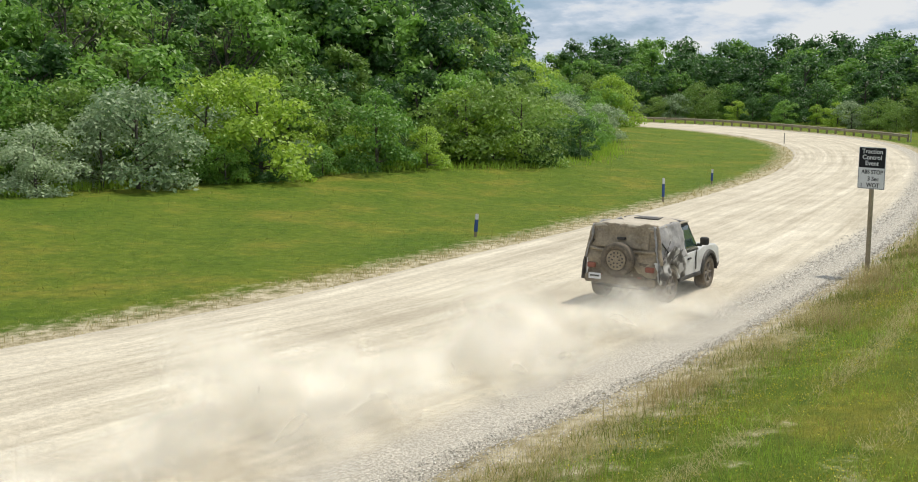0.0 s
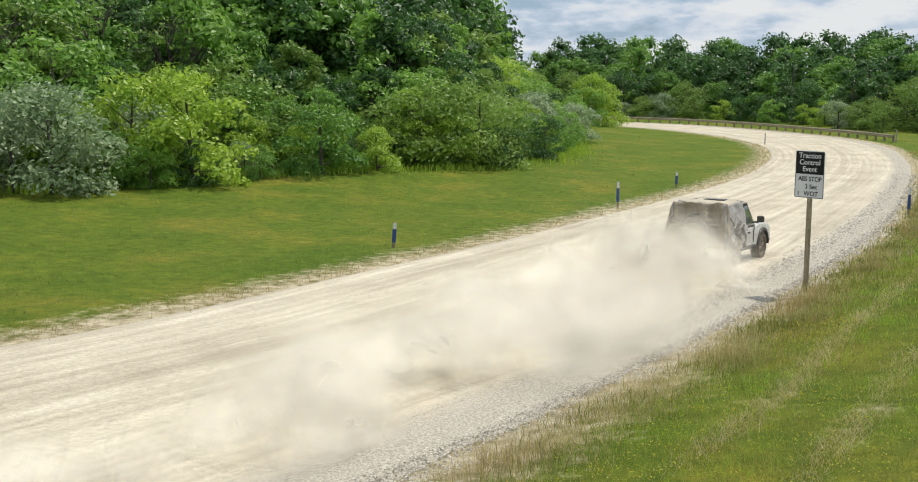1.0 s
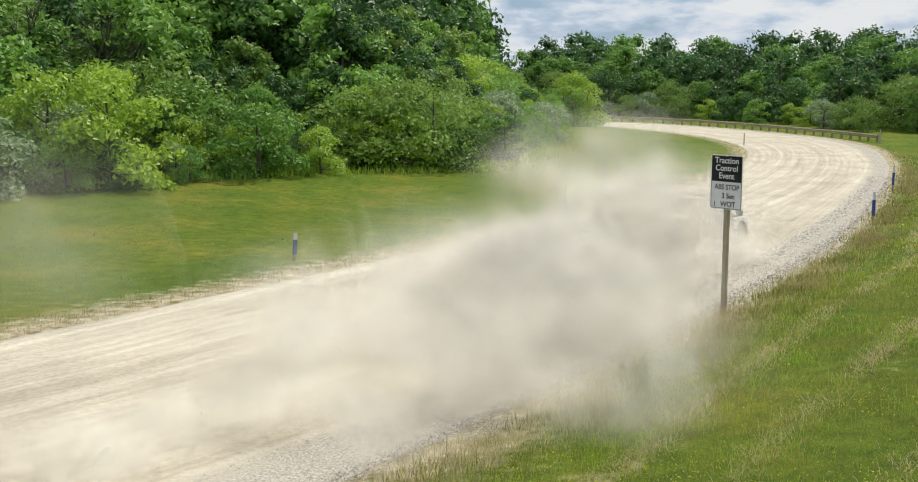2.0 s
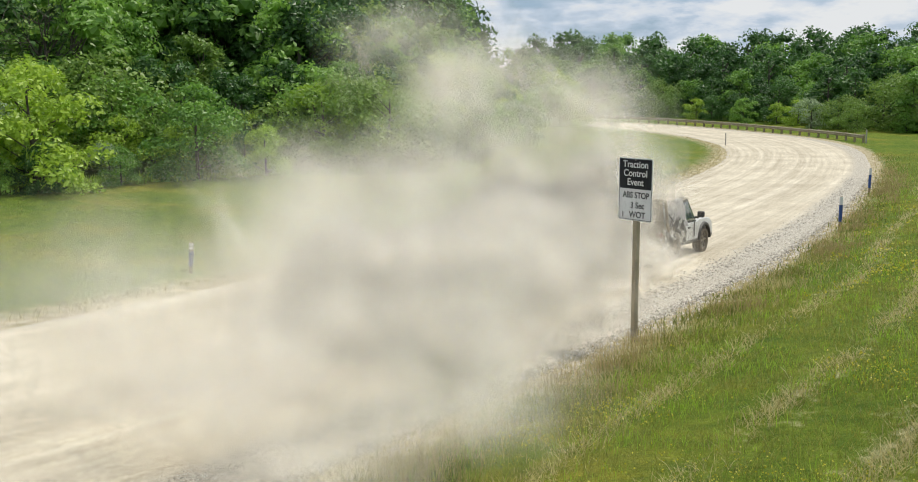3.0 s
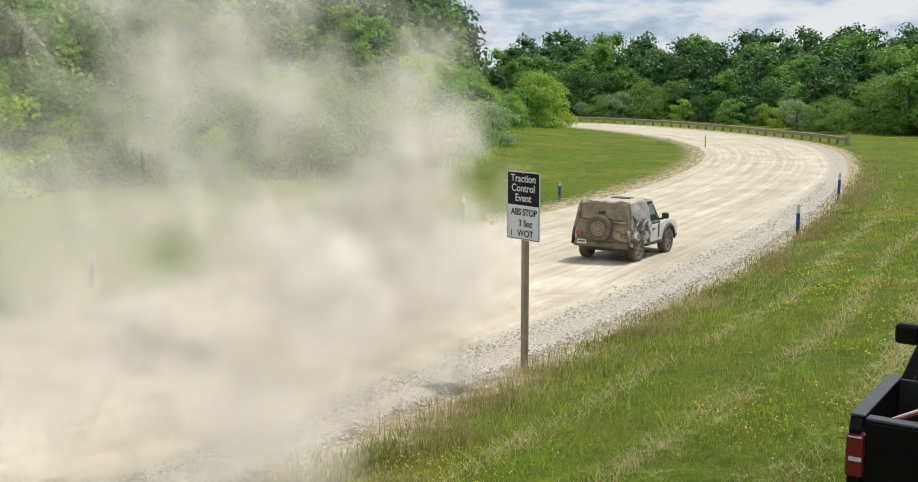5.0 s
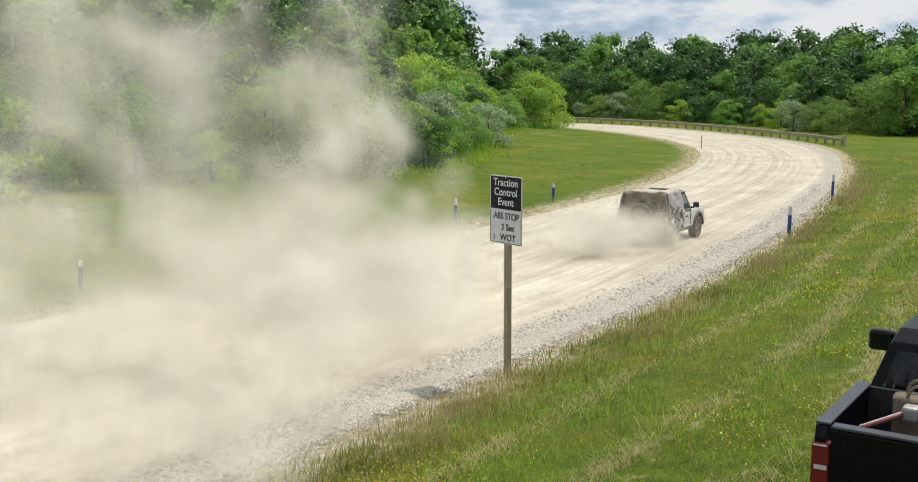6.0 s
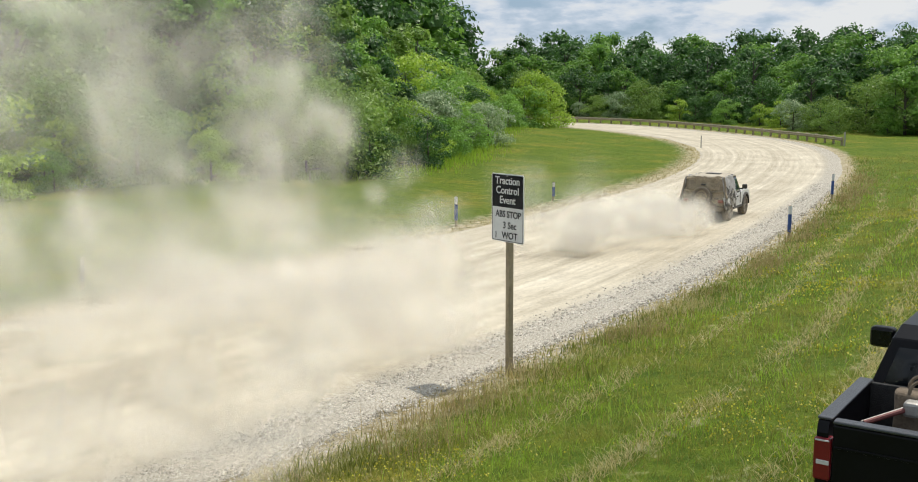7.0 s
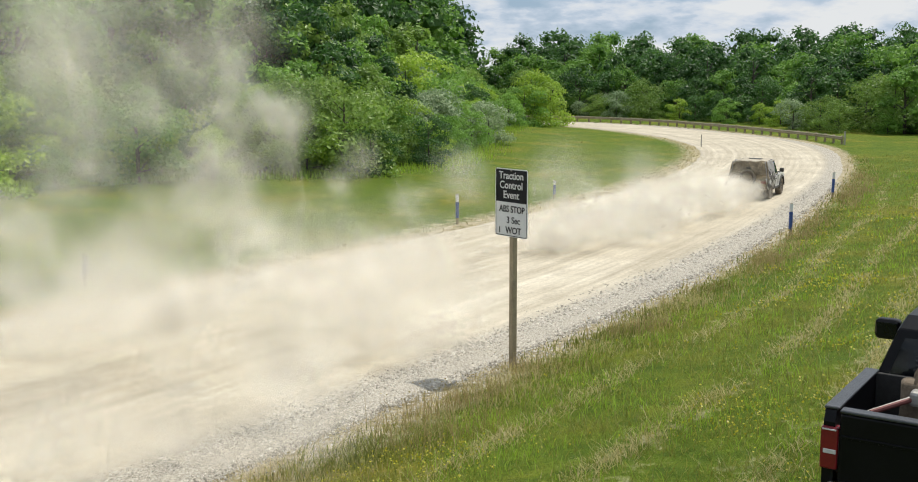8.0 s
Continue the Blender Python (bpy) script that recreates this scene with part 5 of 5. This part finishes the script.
def add_puff(rng, born, wait, size, drift, height, creep, meshes, side=0.8, flat=0.8, pace=0.7, sink=0.0, right=0.0):
    """A puff whirled up where the car passed: it lies in the road's dust until then, climbs towards its height and goes down the wind."""
    x0, y0 = car_at(born)
    x0, y0 = x0 + rng.normal() * side + 0.82 * right, y0 + rng.normal() * side - 0.57 * right
    ob = new("dust_puff", meshes[rng.integers(len(meshes))])
    ob.scale = (size * rng.uniform(0.9, 1.25), size * rng.uniform(0.9, 1.2), size * flat * rng.uniform(0.85, 1.1))
    tagged(ob, "pale translucent cloud of limestone dust drifting off the road", "dust", "dust clouds behind the car", "stuff")
    t0 = born + wait
    deep = 1.25 * size * flat
    rows = []
    spin, yaw = rng.uniform(-9, 9), rng.uniform(0, 360)
    for t in np.arange(0, 8.01, 0.2):
        k, up = max(0.0, t - born), max(0.0, t - t0)
        go = k - 0.4 * (1 - math.exp(-k / 0.4))
        x, y = x0 + drift[0] * go, y0 + drift[1] * go
        z = float(profile(y0)) - deep + (deep + 0.25 * size * flat) * (1 - math.exp(-up / 0.16)) + height * (1 - math.exp(-up / pace)) + creep * up - sink * max(0.0, up - 1.3)
        rows.append((t, pose(x, y, z, 0, 0, yaw + spin * t)))
    PUFFS.append((ob, rows))


def spread_right(born):
    """How far the dust of that moment rolls out towards the gravel's near edge."""
    return min(7.4, max(0.3, 7.2 - 7.0 * born))


def build_dust():
    rng = np.random.default_rng(31)
    N, U = rng.normal, rng.uniform
    # low trail along the road before and while the car brakes; it settles slowly
    for born in np.arange(-2.4, 1.7, 0.05):
        add_puff(rng, born, 0.0, U(1.1, 1.8), (-0.35 + N() * 0.35, -0.1 + N() * 0.3), U(0.0, 0.5), U(0.0, 0.1), THICK, 1.1, 0.6, 0.4, U(0.35, 0.9), U(-1.0, 1.2))
    for born in np.arange(-0.5, 1.9, 0.065):
        add_puff(rng, born, U(0.2, 0.6), U(1.2, 2.0), (-0.7 + N() * 0.4, -0.2 + N() * 0.4), U(0.1, 0.6) + 0.7 * max(0, born), U(0.0, 0.15), MID if born > 0.4 else SOFT, 1.0, 0.7, 0.5, U(0.4, 0.9), U(-0.4, 0.6) + U(0, 0.4) * spread_right(born))
    # thick dust close behind the braking car
    for born in np.arange(0.3, 2.35, 0.05):
        add_puff(rng, born, 0.0, U(1.1, 1.6), (-0.8 - 1.4 * max(0, born - 1.2) + N() * 0.2, -0.1 + N() * 0.2), U(0.2, 1.0) + 0.8 * min(1, born), U(0.0, 0.2), THICK, 0.4, 0.85, 0.35, U(0.5, 0.9), U(0.0, 1.0))
    # the curtain that hangs over the braking stretch and leans down the wind
    for born in np.arange(-0.2, 1.5, 0.033):
        h = 6.0 * U(0, 1) ** 1.5 * min(1, max(0.2, born + 0.1))
        add_puff(rng, born, U(0.4, 1.2) + 0.12 * h, U(1.6, 2.3), (-0.35 - 0.40 * h + N() * 0.25, -0.05 + N() * 0.25), h, U(0.1, 0.5), SOFT, 0.8, 0.9, 1.1, U(0.3, 0.6) if h < 1.5 else 0.0, U(-0.5, 0.65 * spread_right(born)))
    for born in np.arange(-0.15, 0.85, 0.023):
        add_puff(rng, born, U(1.0, 1.8), U(1.3, 2.0), (-0.30 + N() * 0.2, 0.1 + N() * 0.2), U(0.0, 2.4), U(0.0, 0.2), MID, 0.5, 0.85, 0.8, U(0.3, 0.7), U(0.40, 0.90) * spread_right(born))
    # the tall plume thrown up by the brakes
    for born in np.arange(0.7, 2.2, 0.055):
        add_puff(rng, born, U(0.0, 0.2), U(1.3, 2.1), (-1.4 - 0.7 * max(0, born - 1.2) + N() * 0.5, -0.3 + N() * 0.4), U(0.3, 3.0), U(0.05, 0.4), MID, 0.9, 0.8, 0.5, U(0.2, 0.7), U(-0.5, 1.2))
    for born in np.arange(1.2, 2.4, 0.036):
        h = U(1.0, 5.4)
        add_puff(rng, born, U(0.0, 0.3), U(1.6, 2.5), (-2.0 - 0.25 * h + N() * 0.5, -0.2 + N() * 0.5), h, U(0.4, 1.5), SOFT, 0.9, 0.85, 0.7)
    # the last thin column where the car stood
    for born in np.arange(2.2, 2.8, 0.035):
        h = 6.0 * U(0, 1)
        add_puff(rng, born, U(0.0, 0.3), U(0.9, 1.4), (-1.1 - 0.24 * h + N() * 0.15, 1.2 + N() * 0.2), h, U(0.05, 0.2), SOFT, 0.4, 1.0, 0.6)
    # haze left hanging over the road and the lawn
    for born in np.arange(0.0, 2.3, 0.11):
        add_puff(rng, born, U(1.2, 1.9), U(2.6, 3.6), (-2.6 + N() * 0.7, 0.2 + N() * 0.5), U(0.3, 4.5), U(0.1, 0.5), THIN, 1.2, 0.8, 1.3)
    # pulling away again
    for born in np.arange(4.9, 7.98, 0.032):
        add_puff(rng, born, 0.0, U(0.9, 1.35), (-0.8 + N() * 0.4, 0.0 + N() * 0.3), U(0.0, 1.2), U(0.0, 0.2), THICK if born > 6.2 else MID, 0.65, 0.75, 0.3, U(0.1, 0.4))
    for born in np.arange(5.0, 7.6, 0.09):
        add_puff(rng, born, U(0.3, 0.7), U(1.3, 2.0), (-1.5 + N() * 0.6, 0.1 + N() * 0.3), U(0.3, 2.4), U(0.1, 0.3), THIN, 0.7)


build_dust()

# ---- motion ----


def car_pose(x, y, yaw):
    """Pose of the car from the ground place of its mirror, which sits 1.09 m right of and 0.59 m ahead of the middle."""
    c, s = math.cos(radians(yaw)), math.sin(radians(yaw))
    return x - (1.09 * c - 0.59 * s), y - (1.09 * s + 0.59 * c)


def car_rows():
    rows = []
    for t, x, y in CAR_PATH:
        yaw = float(np.interp(y, [26, 34, 42, 50, 60, 68], [-33, -33, -32.5, -31, -29, -28]))
        cx, cy = car_pose(x, y, yaw)
        z = float(profile(cy)) + 0.03
        tilt = math.degrees(math.atan2(float(profile(cy + 1)) - float(profile(cy - 1)), 2))
        rows.append((t, pose(cx, cy, z, tilt, 0, yaw)))
    return rows


def wheel_rows(x, y):
    """A wheel rolls by the way that the car has gone, a little each thirtieth of a second."""
    ts = np.arange(0, 8.001, 1 / 30)
    px = np.interp(ts, [r[0] for r in CAR_PATH], [r[1] for r in CAR_PATH])
    py = np.interp(ts, [r[0] for r in CAR_PATH], [r[2] for r in CAR_PATH])
    gone = np.concatenate([[0], np.cumsum(np.hypot(np.diff(px), np.diff(py)))])
    return [(t, pose(x, y, R_TYRE, -math.degrees(g / (1.04 * R_TYRE)) % 360)) for t, g in zip(ts, gone)]


def motions():
    walk(CAR, car_rows())
    for w, x, y in CAR_WHEELS:
        walk(w, wheel_rows(x, y))
    for ob, rows in PUFFS:
        walk(ob, rows)


motions()
